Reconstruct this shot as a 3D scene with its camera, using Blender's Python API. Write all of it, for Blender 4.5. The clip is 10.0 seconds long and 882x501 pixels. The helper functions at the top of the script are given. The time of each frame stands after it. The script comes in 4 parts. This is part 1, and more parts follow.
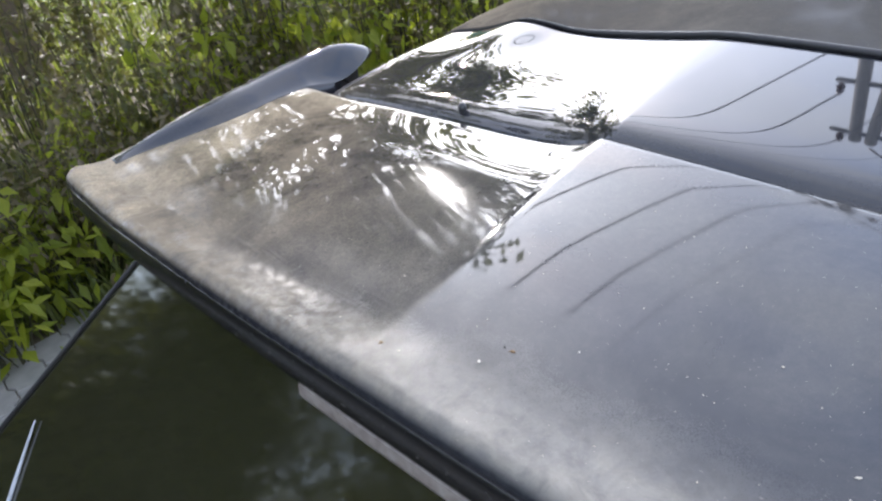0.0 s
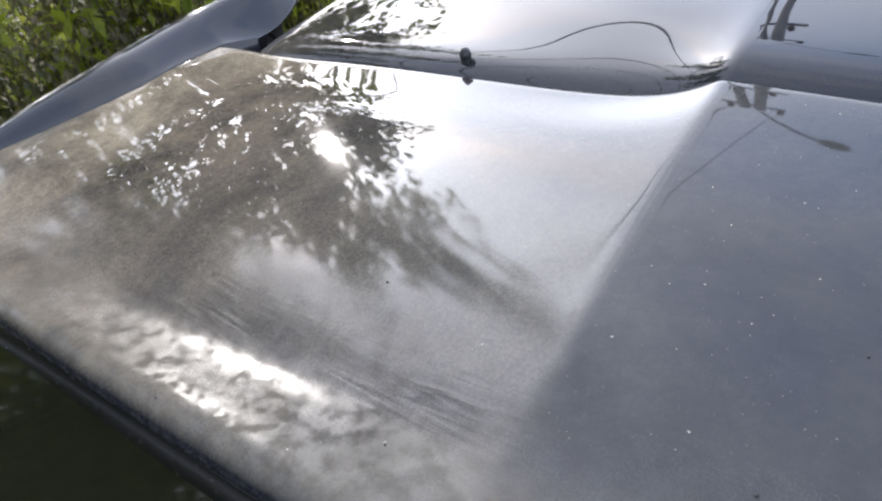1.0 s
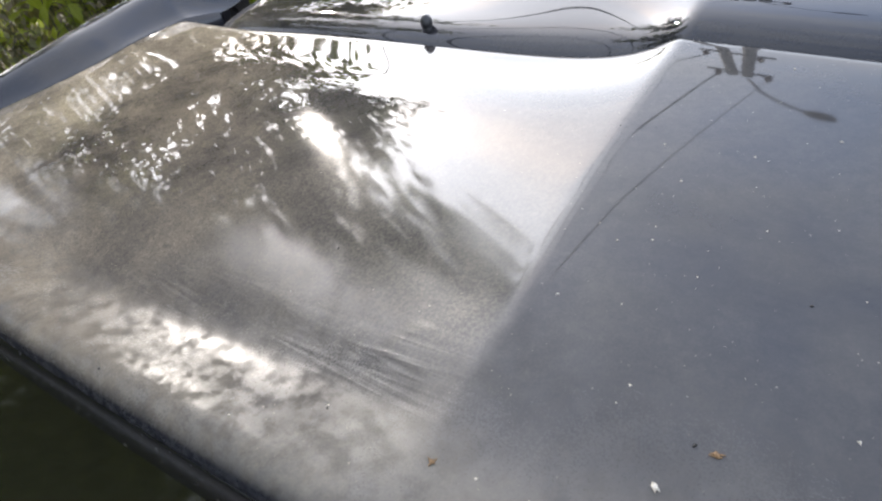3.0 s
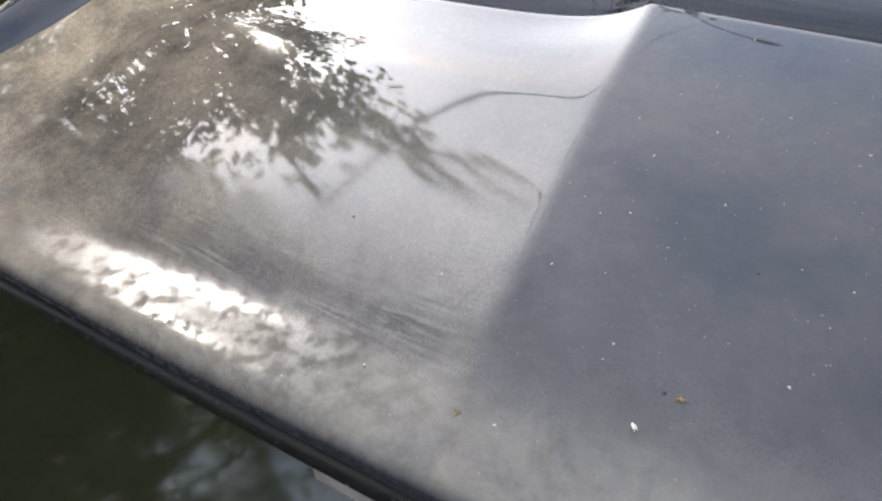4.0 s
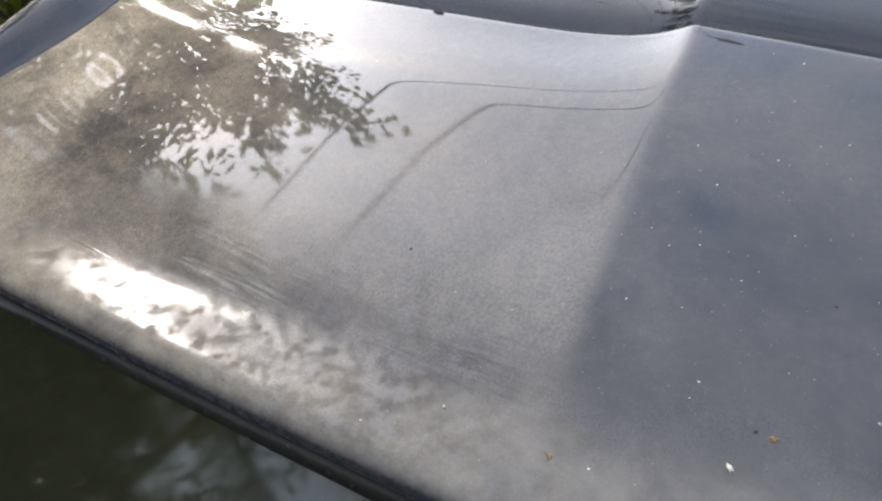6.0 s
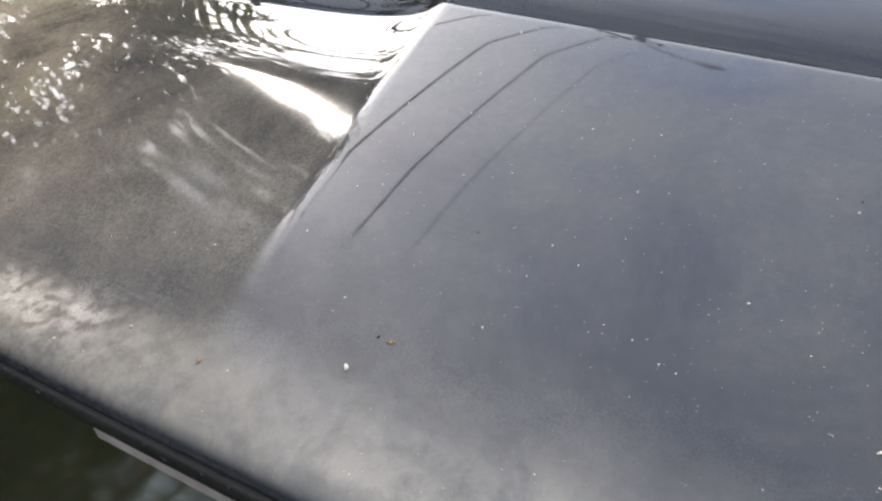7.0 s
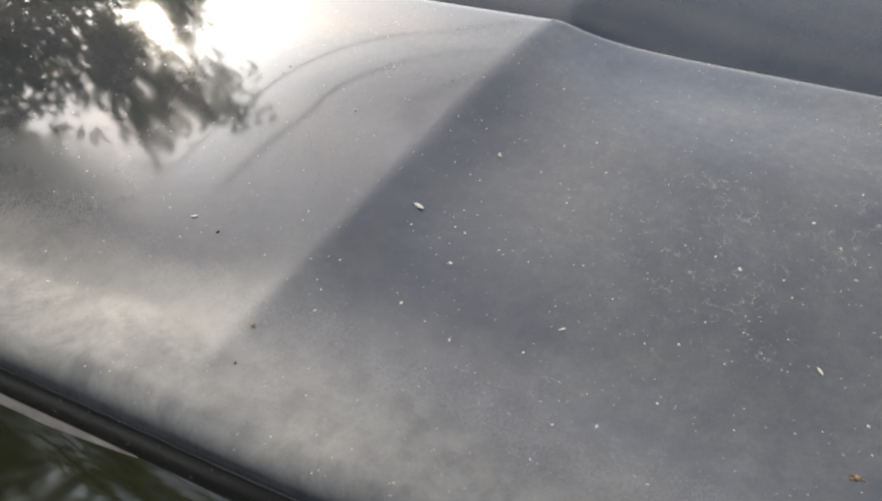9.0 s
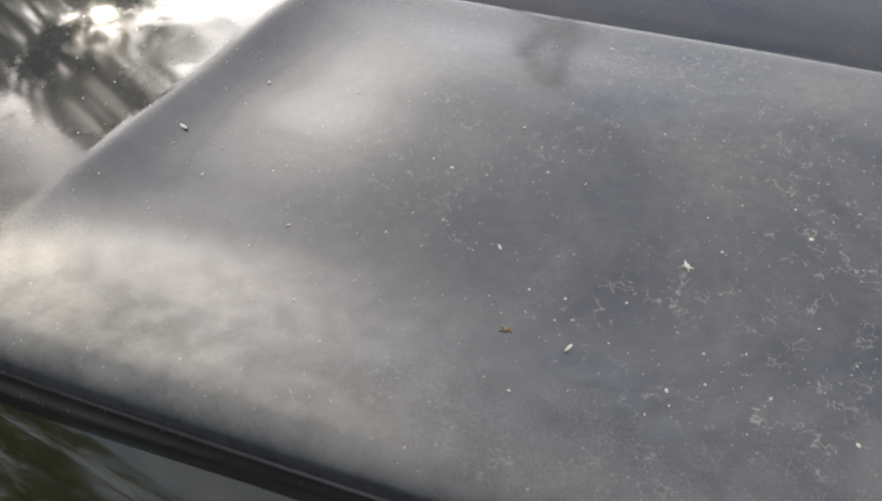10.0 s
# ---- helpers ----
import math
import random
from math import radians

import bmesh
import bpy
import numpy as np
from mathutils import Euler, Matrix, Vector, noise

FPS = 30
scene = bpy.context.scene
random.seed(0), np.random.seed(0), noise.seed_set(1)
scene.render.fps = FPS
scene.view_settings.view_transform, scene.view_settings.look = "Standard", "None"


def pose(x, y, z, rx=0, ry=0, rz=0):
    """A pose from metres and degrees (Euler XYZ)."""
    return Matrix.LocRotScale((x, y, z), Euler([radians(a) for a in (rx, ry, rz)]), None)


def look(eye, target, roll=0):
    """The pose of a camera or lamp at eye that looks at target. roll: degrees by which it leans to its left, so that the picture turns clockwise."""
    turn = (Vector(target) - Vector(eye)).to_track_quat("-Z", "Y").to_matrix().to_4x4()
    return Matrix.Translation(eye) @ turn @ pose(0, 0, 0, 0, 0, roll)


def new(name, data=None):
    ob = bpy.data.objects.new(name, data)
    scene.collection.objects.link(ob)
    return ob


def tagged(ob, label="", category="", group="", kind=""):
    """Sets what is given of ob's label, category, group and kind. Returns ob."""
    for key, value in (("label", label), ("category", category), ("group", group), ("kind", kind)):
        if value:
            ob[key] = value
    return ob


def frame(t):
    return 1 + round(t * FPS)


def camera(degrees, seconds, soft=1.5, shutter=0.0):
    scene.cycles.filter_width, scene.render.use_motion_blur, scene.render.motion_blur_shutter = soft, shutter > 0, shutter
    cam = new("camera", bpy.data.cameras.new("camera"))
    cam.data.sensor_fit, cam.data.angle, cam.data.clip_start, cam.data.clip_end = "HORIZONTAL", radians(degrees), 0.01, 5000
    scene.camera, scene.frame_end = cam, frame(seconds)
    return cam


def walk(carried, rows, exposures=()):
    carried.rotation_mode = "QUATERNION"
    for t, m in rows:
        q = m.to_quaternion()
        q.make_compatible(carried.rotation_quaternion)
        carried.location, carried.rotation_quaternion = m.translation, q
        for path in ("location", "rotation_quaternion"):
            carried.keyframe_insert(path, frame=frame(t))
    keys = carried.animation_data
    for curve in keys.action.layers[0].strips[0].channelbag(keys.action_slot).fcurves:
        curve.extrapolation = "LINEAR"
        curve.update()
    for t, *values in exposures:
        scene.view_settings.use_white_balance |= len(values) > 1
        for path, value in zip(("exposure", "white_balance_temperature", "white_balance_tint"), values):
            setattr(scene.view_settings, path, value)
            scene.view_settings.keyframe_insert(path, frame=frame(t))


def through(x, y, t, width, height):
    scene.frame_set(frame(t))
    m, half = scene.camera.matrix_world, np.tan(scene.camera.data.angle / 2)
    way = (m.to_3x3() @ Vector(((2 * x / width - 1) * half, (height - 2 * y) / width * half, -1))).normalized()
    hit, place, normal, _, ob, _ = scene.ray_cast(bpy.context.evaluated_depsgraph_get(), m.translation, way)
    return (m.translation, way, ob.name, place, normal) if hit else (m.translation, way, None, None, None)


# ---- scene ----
cam = camera(64.0, 10.0, 2.3)
PATH = [
    (0, (0.148, -0.206, 1.701), (-1.232, 0.759, 0.623), -11.5),
    (0.3, (0.126, -0.202, 1.68), (-1.244, 0.798, 0.604), -11.7),
    (0.5, (0.078, -0.187, 1.669), (-1.242, 0.832, 0.564), -11.9),
    (0.7, (0.019, -0.168, 1.654), (-1.227, 0.887, 0.511), -11.9),
    (1, (-0.049, -0.142, 1.627), (-1.216, 0.961, 0.435), -12.4),
    (1.5, (-0.119, -0.112, 1.597), (-1.241, 1.047, 0.414), -13.0),
    (2, (-0.115, -0.114, 1.585), (-1.246, 1.06, 0.427), -12.8),
    (3.5, (-0.013, -0.151, 1.636), (-1.122, 0.858, 0.313), -14.7),
    (3.7, (-0.021, -0.156, 1.645), (-1.041, 0.843, 0.245), -13.6),
    (4, (-0.04, -0.145, 1.67), (-0.994, 0.809, 0.193), -14.5),
    (4.5, (-0.073, -0.15, 1.684), (-0.97, 0.805, 0.173), -14.3),
    (5, (-0.104, -0.159, 1.693), (-0.965, 0.815, 0.173), -13.4),
    (5.2, (-0.115, -0.159, 1.691), (-0.979, 0.814, 0.172), -13.5),
    (6.5, (-0.024, -0.14, 1.685), (-0.907, 0.845, 0.186), -13.3),
    (7, (0.057, -0.125, 1.661), (-0.854, 0.908, 0.21), -13.1),
    (7.5, (0.123, -0.115, 1.656), (-0.785, 0.931, 0.213), -12.8),
    (8, (0.185, -0.109, 1.651), (-0.693, 0.951, 0.2), -11.7),
    (8.5, (0.259, -0.104, 1.634), (-0.666, 0.987, 0.236), -11.7),
    (9, (0.31, -0.106, 1.628), (-0.565, 1.006, 0.215), -9.9),
    (9.5, (0.362, -0.103, 1.611), (-0.529, 1.043, 0.235), -9.4),
    (10, (0.403, -0.102, 1.604), (-0.388, 1.084, 0.2), -7.7),
]
EXPOSURES = [(0, 2.44, 6330, 14), (0.5, 2.5, 6450, 14), (1.0, 2.05, 6350, 13.5), (2.0, 2.02, 6850, 12), (3.5, 2.24, 6600, 13), (4.5, 2.37, 6750, 13.5), (6.5, 2.29, 6700, 13.5), (7.0, 2.34, 6850, 13),
             (7.5, 2.17, 6950, 12.5), (8.5, 2.19, 7200, 11.5), (10, 1.98, 7350, 12)]
walk(cam, [(t, look(eye, target, roll)) for t, eye, target, roll in PATH], EXPOSURES)

# ---- world, sun, exposure ----
SUN_AZ, SUN_EL = 59.0, 29.5          # degrees from +y towards -x, and above the horizon
_az, _el = radians(SUN_AZ), radians(SUN_EL)
SUN_DIR = Vector((-math.sin(_az) * math.cos(_el), math.cos(_az) * math.cos(_el), math.sin(_el)))
world = bpy.data.worlds.new("sky")
scene.world = world
world.use_nodes = True
wn, wl = world.node_tree.nodes, world.node_tree.links
wn.clear()
w_out = wn.new("ShaderNodeOutputWorld")
w_bg = wn.new("ShaderNodeBackground")
w_sky = wn.new("ShaderNodeTexSky")
w_sky.sky_type = "NISHITA"
w_sky.sun_disc = False
w_sky.sun_elevation = radians(SUN_EL)
w_sky.sun_rotation = radians(360 - SUN_AZ)
w_sky.dust_density = 1.6
w_co = wn.new("ShaderNodeTexCoord")
w_map = wn.new("ShaderNodeMapping")
w_map.inputs["Scale"].default_value = (1.6, 1.6, 3.4)
w_noise = wn.new("ShaderNodeTexNoise")
w_noise.inputs["Scale"].default_value = 2.2
w_noise.inputs["Detail"].default_value = 7
w_noise.inputs["Roughness"].default_value = 0.58
w_ramp = wn.new("ShaderNodeValToRGB")
w_ramp.color_ramp.elements[0].color = (0.2, 0.2, 0.2, 1)
w_ramp.color_ramp.elements[0].position = 0.30
w_ramp.color_ramp.elements[1].position = 0.60
w_cloud = wn.new("ShaderNodeMix")
w_cloud.data_type = "RGBA"
w_cloud.blend_type = "MIX"
w_bw = wn.new("ShaderNodeRGBToBW")
w_veil = wn.new("ShaderNodeMath")
w_veil.operation = "MULTIPLY_ADD"
w_veil.inputs[1].default_value, w_veil.inputs[2].default_value = 0.62, 2.1
w_gain = wn.new("ShaderNodeMix")
w_gain.data_type = "RGBA"
w_gain.blend_type = "MULTIPLY"
w_gain.inputs[0].default_value = 1.0
w_gain.inputs[7].default_value = (0.925, 1.0, 1.125, 1)
w_fac = wn.new("ShaderNodeMath")
w_fac.operation = "MULTIPLY"
w_fac.inputs[1].default_value = 0.87
wl.new(w_co.outputs["Generated"], w_map.inputs["Vector"])
wl.new(w_map.outputs["Vector"], w_noise.inputs["Vector"])
wl.new(w_noise.outputs["Fac"], w_ramp.inputs["Fac"])
wl.new(w_ramp.outputs["Color"], w_fac.inputs[0])
wl.new(w_sky.outputs["Color"], w_bw.inputs[0])
wl.new(w_bw.outputs[0], w_veil.inputs[0])
wl.new(w_veil.outputs[0], w_gain.inputs[6])
wl.new(w_fac.outputs[0], w_cloud.inputs[0])
wl.new(w_sky.outputs["Color"], w_cloud.inputs[6])
wl.new(w_gain.outputs[2], w_cloud.inputs[7])
# bright thin cloud round the sun
w_dot = wn.new("ShaderNodeVectorMath")
w_dot.operation = "DOT_PRODUCT"
w_dot.inputs[1].default_value = SUN_DIR
w_unit = wn.new("ShaderNodeVectorMath")
w_unit.operation = "NORMALIZE"
wl.new(w_co.outputs["Generated"], w_unit.inputs[0])
wl.new(w_unit.outputs[0], w_dot.inputs[0])


def w_math(op, a, b=None):
    node = wn.new("ShaderNodeMath")
    node.operation = op
    for i, v in enumerate((a, b)):
        if isinstance(v, (int, float)):
            node.inputs[i].default_value = v
        elif v is not None:
            wl.new(v, node.inputs[i])
    return node.outputs[0]


w_angle = w_math("ARCCOSINE", w_math("MINIMUM", w_dot.outputs["Value"], 0.99999))
w_tight = w_math("MULTIPLY", w_math("EXPONENT", w_math("MULTIPLY", w_angle, -1 / radians(4.5))), 5.0)
w_wide = w_math("MULTIPLY", w_math("EXPONENT", w_math("MULTIPLY", w_angle, -1 / radians(10))), 2.4)
w_fine = wn.new("ShaderNodeTexNoise")
w_fine.inputs["Scale"].default_value, w_fine.inputs["Detail"].default_value = 9.0, 6
w_fine.inputs["Roughness"].default_value = 0.6
wl.new(w_co.outputs["Generated"], w_fine.inputs["Vector"])
w_puff = w_math("ADD", w_math("MULTIPLY", w_math("POWER", w_fine.outputs["Fac"], 3.0), 7.0), 0.15)
w_glow = wn.new("ShaderNodeMix")
w_glow.data_type, w_glow.blend_type = "RGBA", "MULTIPLY"
w_glow.inputs[0].default_value = 1.0
w_glow.inputs[6].default_value = (1.0, 0.96, 0.88, 1)
wl.new(w_math("MULTIPLY", w_math("ADD", w_tight, w_wide), w_puff), w_glow.inputs[7])
w_sum = wn.new("ShaderNodeMix")
w_sum.data_type, w_sum.blend_type = "RGBA", "ADD"
w_sum.inputs[0].default_value = 1.0
wl.new(w_cloud.outputs[2], w_sum.inputs[6])
wl.new(w_glow.outputs[2], w_sum.inputs[7])
wl.new(w_sum.outputs[2], w_bg.inputs["Color"])
w_bg.inputs["Strength"].default_value = 0.13
wl.new(w_bg.outputs[0], w_out.inputs[0])

sun_data = bpy.data.lights.new("sun", "SUN")
sun_data.energy, sun_data.angle, sun_data.color = 1.8, radians(1.2), (1.0, 0.95, 0.88)
sun = new("sun", sun_data)
sun.matrix_world = look(SUN_DIR * 40, (0, 0, 0))


# ---- materials ----
class Nodes:
    """A small hand for node trees."""

    def __init__(self, name):
        self.mat = bpy.data.materials.new(name)
        self.mat.use_nodes = True
        self.n, self.l = self.mat.node_tree.nodes, self.mat.node_tree.links
        self.bsdf = self.n["Principled BSDF"]
        self.co = self.n.new("ShaderNodeTexCoord").outputs["Object"]

    def set(self, **values):
        for key, value in values.items():
            self.bsdf.inputs[key.replace("_", " ")].default_value = value
        return self

    def noise(self, scale, detail=4, rough=0.55, vector=None, distortion=0.0):
        t = self.n.new("ShaderNodeTexNoise")
        t.inputs["Scale"].default_value, t.inputs["Detail"].default_value = scale, detail
        t.inputs["Roughness"].default_value, t.inputs["Distortion"].default_value = rough, distortion
        self.l.new(vector or self.co, t.inputs["Vector"])
        return t.outputs["Fac"]

    def voronoi(self, scale, feature="F1", vector=None, out="Distance", rand=1.0):
        t = self.n.new("ShaderNodeTexVoronoi")
        t.feature = feature
        t.inputs["Scale"].default_value = scale
        t.inputs["Randomness"].default_value = rand
        self.l.new(vector or self.co, t.inputs["Vector"])
        return t.outputs[out]

    def ramp(self, fac, *stops):
        r = self.n.new("ShaderNodeValToRGB")
        e = r.color_ramp.elements
        while len(e) < len(stops):
            e.new(0.5)
        for el, (p, c) in zip(e, stops):
            el.position = p
            el.color = (c, c, c, 1) if isinstance(c, (int, float)) else (*c, 1)
        self.l.new(fac, r.inputs["Fac"])
        return r.outputs["Color"]

    def math(self, op, a, b=None, clamp=False):
        m = self.n.new("ShaderNodeMath")
        m.operation, m.use_clamp = op, clamp
        for i, v in enumerate((a, b)):
            if v is None:
                continue
            if isinstance(v, (int, float)):
                m.inputs[i].default_value = v
            else:
                self.l.new(v, m.inputs[i])
        return m.outputs[0]

    def mix(self, fac, a, b, blend="MIX"):
        m = self.n.new("ShaderNodeMix")
        m.data_type, m.blend_type = "RGBA", blend
        for i, v in ((0, fac), (6, a), (7, b)):
            if isinstance(v, (int, float)):
                m.inputs[i].default_value = v
            elif isinstance(v, tuple):
                m.inputs[i].default_value = (*v, 1)
            else:
                self.l.new(v, m.inputs[i])
        return m.outputs[2]

    def scaled(self, scale, shift=(0, 0, 0), turn=(0, 0, 0)):
        m = self.n.new("ShaderNodeMapping")
        m.inputs["Scale"].default_value, m.inputs["Location"].default_value = scale, shift
        m.inputs["Rotation"].default_value = turn
        self.l.new(self.co, m.inputs["Vector"])
        return m.outputs[0]

    def xyz(self):
        s = self.n.new("ShaderNodeSeparateXYZ")
        self.l.new(self.co, s.inputs[0])
        return s.outputs

    def bump(self, height, distance=0.001, strength=0.5, also=()):
        b = self.n.new("ShaderNodeBump")
        b.inputs["Distance"].default_value, b.inputs["Strength"].default_value = distance, strength
        self.l.new(height, b.inputs["Height"])
        self.l.new(b.outputs[0], self.bsdf.inputs["Normal"])
        for name in also:
            self.l.new(b.outputs[0], self.bsdf.inputs[name])
        return self

    def to(self, name, value):
        self.l.new(value, self.bsdf.inputs[name])
        return self

    def random(self):
        return self.n.new("ShaderNodeObjectInfo").outputs["Random"]

    def island(self):
        return self.n.new("ShaderNodeNewGeometry").outputs["Random Per Island"]


def paint_material(name, dust=1.0, grime=0.0, hazy=1.0, dulling=0.5, polish=0.016, gloss=1.0):
    """Black car paint under clear coat, with a film of dust that is uneven, and dried water marks."""
    m = Nodes(name)
    x = m.xyz()[0]
    # dust lies thicker at the ends than on the polished middle
    sep = m.xyz()
    side_of = m.math("ADD", m.math("ADD", x, m.math("MULTIPLY", sep[1], 0.155)), 0.648)
    far_left = m.ramp(side_of, (0.06, 1.0), (0.14, 0.72), (0.23, 0.34), (0.34, 0.20), (0.488, 0.17), (0.506, 0.12), (0.62, 0.06), (0.85, 0.14), (1.0, 0.2))
    cloudy = m.ramp(m.noise(11, 6, 0.66, distortion=0.4), (0.34, 0.28), (0.66, 1.15))
    grain = m.ramp(m.noise(1100, 2, 0.7), (0.36, 0.45), (0.66, 1.0))
    fine = m.math("MULTIPLY", m.mix(m.ramp(side_of, (0.3, 1.0), (0.6, 0.3)), (0.7, 0.7, 0.7), grain), m.ramp(m.noise(210, 4, 0.7), (0.3, 0.7), (0.75, 1.1)))
    film = m.math("MULTIPLY", m.math("MULTIPLY", cloudy, fine), m.math("ADD", m.math("MULTIPLY", far_left, 1.0), 0.07))
    e = m.math("ADD", m.math("SUBTRACT", sep[1], m.math("MULTIPLY", x, 0.08)), 0.09)
    lip = m.ramp(e, (0.0, 0.0), (0.012, 1.0), (0.045, 0.9), (0.08, 0.50), (0.125, 0.0))
    # settled dust where the left crease runs out
    pocket = m.math("MULTIPLY", m.ramp(e, (0.050, 0.0), (0.090, 1.0), (0.15, 0.7), (0.24, 0.0)), m.ramp(side_of, (0.26, 0.0), (0.40, 0.8), (0.493, 1.0), (0.503, 0.0)))
    film = m.math("ADD", film, m.math("MULTIPLY", m.math("MULTIPLY", pocket, m.ramp(m.noise(700, 3, 0.75), (0.40, 0.15), (0.62, 1.0))), 0.15))
    crust = m.ramp(m.noise(38, 6, 0.68, distortion=0.6), (0.38, 0.36), (0.63, 1.0))
    flake = m.ramp(m.noise(120, 5, 0.68), (0.44, 0.0), (0.60, 1.0))
    # crusted dust on the lip, paler mid-way with some sheen put into its colour
    film = m.math("ADD", film, m.math("MULTIPLY", m.math("MULTIPLY", m.math("POWER", lip, 5.0), crust), m.ramp(m.math("ADD", x, 0.6), (0.1, 0.28), (0.5, 0.32), (0.66, 0.46), (0.80, 0.30), (0.95, 0.10))))
    # specks
    d = m.voronoi(330)
    size = m.math("MULTIPLY", m.noise(90, 2), 0.32)
    where = m.ramp(m.math("ADD", x, 0.5), (0.30, 0.0), (0.60, 0.25), (0.75, 1.0))
    speck = m.math("MULTIPLY", m.math("LESS_THAN", d, m.math("SUBTRACT", size, m.math("SUBTRACT", 0.118, m.math("MULTIPLY", where, 0.036)))), 0.6)
    # dried drips: thin wandering rims
    wob = m.n.new("ShaderNodeVectorMath")
    wob.operation = "ADD"
    nz = m.n.new("ShaderNodeTexNoise")
    nz.inputs["Scale"].default_value, nz.inputs["Detail"].default_value = 120, 3
    m.l.new(m.co, nz.inputs["Vector"])
    sc = m.n.new("ShaderNodeVectorMath")
    sc.operation = "SCALE"
    sc.inputs["Scale"].default_value = 0.016
    m.l.new(nz.outputs["Color"], sc.inputs[0])
    m.l.new(m.co, wob.inputs[0])
    m.l.new(sc.outputs[0], wob.inputs[1])
    rim = m.ramp(m.voronoi(190, "DISTANCE_TO_EDGE", wob.outputs[0]), (0.0, 1.0), (0.05, 0.0))
    broken = m.math("MULTIPLY", m.ramp(m.noise(150, 3, 0.6), (0.47, 0.0), (0.58, 1.0)), m.ramp(m.noise(16, 2), (0.38, 0.1), (0.6, 1.0)))
    side = m.ramp(m.math("ADD", x, 0.5), (0.62, 0.0), (0.80, 1.0))
    marks = m.math("MULTIPLY", m.math("MULTIPLY", rim, broken), m.math("ADD", m.math("MULTIPLY", side, 0.42), 0.015))
    cover = m.math("MULTIPLY", m.math("ADD", m.math("MAXIMUM", film, marks), m.math("MULTIPLY", speck, 0.5)), dust, True)
    up = m.n.new("ShaderNodeSeparateXYZ")
    m.l.new(m.n.new("ShaderNodeNewGeometry").outputs["Normal"], up.inputs[0])
    settled = m.ramp(up.outputs[2], (0.45, 0.08), (0.93, 1.0))
    cover = m.math("MULTIPLY", m.math("ADD", cover, grime, True), settled)
    tone = m.mix(m.ramp(side_of, (0.2, 0.0), (0.62, 1.0)), (0.46, 0.375, 0.26), (0.42, 0.385, 0.32))
    m.to("Base Color", m.mix(cover, (0.010, 0.012, 0.018), tone))
    m.set(Metallic=0.0, IOR=1.5, Specular_IOR_Level=0.0, Coat_Weight=1.0, Coat_IOR=1.6)
    rough = m.math("ADD", m.math("MULTIPLY", cover, 1.6), 0.22, True)
    m.to("Roughness", rough)
    # haze of the clear coat: polished to one side, dull along the lip and the other side
    dull = m.ramp(m.math("ADD", x, 0.5), (0.33, 0.0), (0.48, 0.16), (0.64, 0.26), (0.70, 0.48), (0.78, 0.58), (0.9, 0.85))
    smear = m.ramp(m.noise(14, 4, 0.6), (0.3, 0.65), (0.75, 1.25))
    haze = m.math("MULTIPLY", m.math("MAXIMUM", m.math("MULTIPLY", lip, m.ramp(m.math("ADD", x, 0.5), (0.15, 1.2), (0.3, 1.85), (0.40, 2.1), (0.5, 2.4), (0.6, 2.5), (0.7, 2.0), (0.8, 1.7))), m.math("MAXIMUM", dull, m.math("MULTIPLY", pocket, 0.26))), smear)
    pores = m.ramp(m.noise(1400, 2, 0.8), (0.32, 0.7), (0.68, 1.3))
    coat = m.math("ADD", m.math("MULTIPLY", m.math("ADD", m.math("MULTIPLY", film, 0.05), m.math("MULTIPLY", haze, 0.21 * hazy)), pores), polish, True)
    m.to("Coat Roughness", coat)
    # long ripples and wipe lines along the valley behind the lip
    valley = m.ramp(e, (0.045, 0.0), (0.062, 1.0), (0.075, 0.7), (0.10, 0.0))
    run = m.ramp(m.math("ADD", x, 0.6), (0.12, 0.0), (0.20, 1.0), (0.42, 1.0), (0.48, 0.0))
    streak = m.math("MULTIPLY", m.noise(1.0, 3, 0.5, m.scaled((14, 150, 20), (0, 0, 0), (0, 0, -0.10)), 0.8), m.ramp(m.noise(24, 2), (0.42, 0.0), (0.6, 1.0)))
    m.bump(m.math("MULTIPLY", m.math("MULTIPLY", valley, run), streak), 0.0016, 0.32, also=("Coat Normal",))
    m.to("Coat Weight", m.math("SUBTRACT", gloss, m.math("ADD", m.math("MULTIPLY", cover, dulling), m.math("MULTIPLY", lip, m.math("ADD", m.math("MULTIPLY", m.math("MULTIPLY", crust, m.ramp(side_of, (0.46, 1.0), (0.62, 0.35))), 0.54 * hazy), m.math("MULTIPLY", m.math("MULTIPLY", flake, m.ramp(side_of, (0.42, 1.0), (0.52, 0.45), (0.9, 0.6))), 0.55 * hazy)))), True))
    return m


def plain(name, colour, roughness, metallic=0.0, second=None, scale=30, bump=0.0, **more):
    m = Nodes(name)
    f = m.ramp(m.noise(scale, 6, 0.62), (0.3, 0.0), (0.7, 1.0))
    second = second or tuple(c * 0.7 for c in colour)
    m.to("Base Color", m.mix(f, second, colour))
    m.set(Metallic=metallic, **more)
    m.to("Roughness", m.math("ADD", m.math("MULTIPLY", m.noise(scale * 4, 3), 0.25), roughness - 0.12, True))
    if bump:
        m.bump(m.noise(scale * 6, 4), bump)
    return m.mat


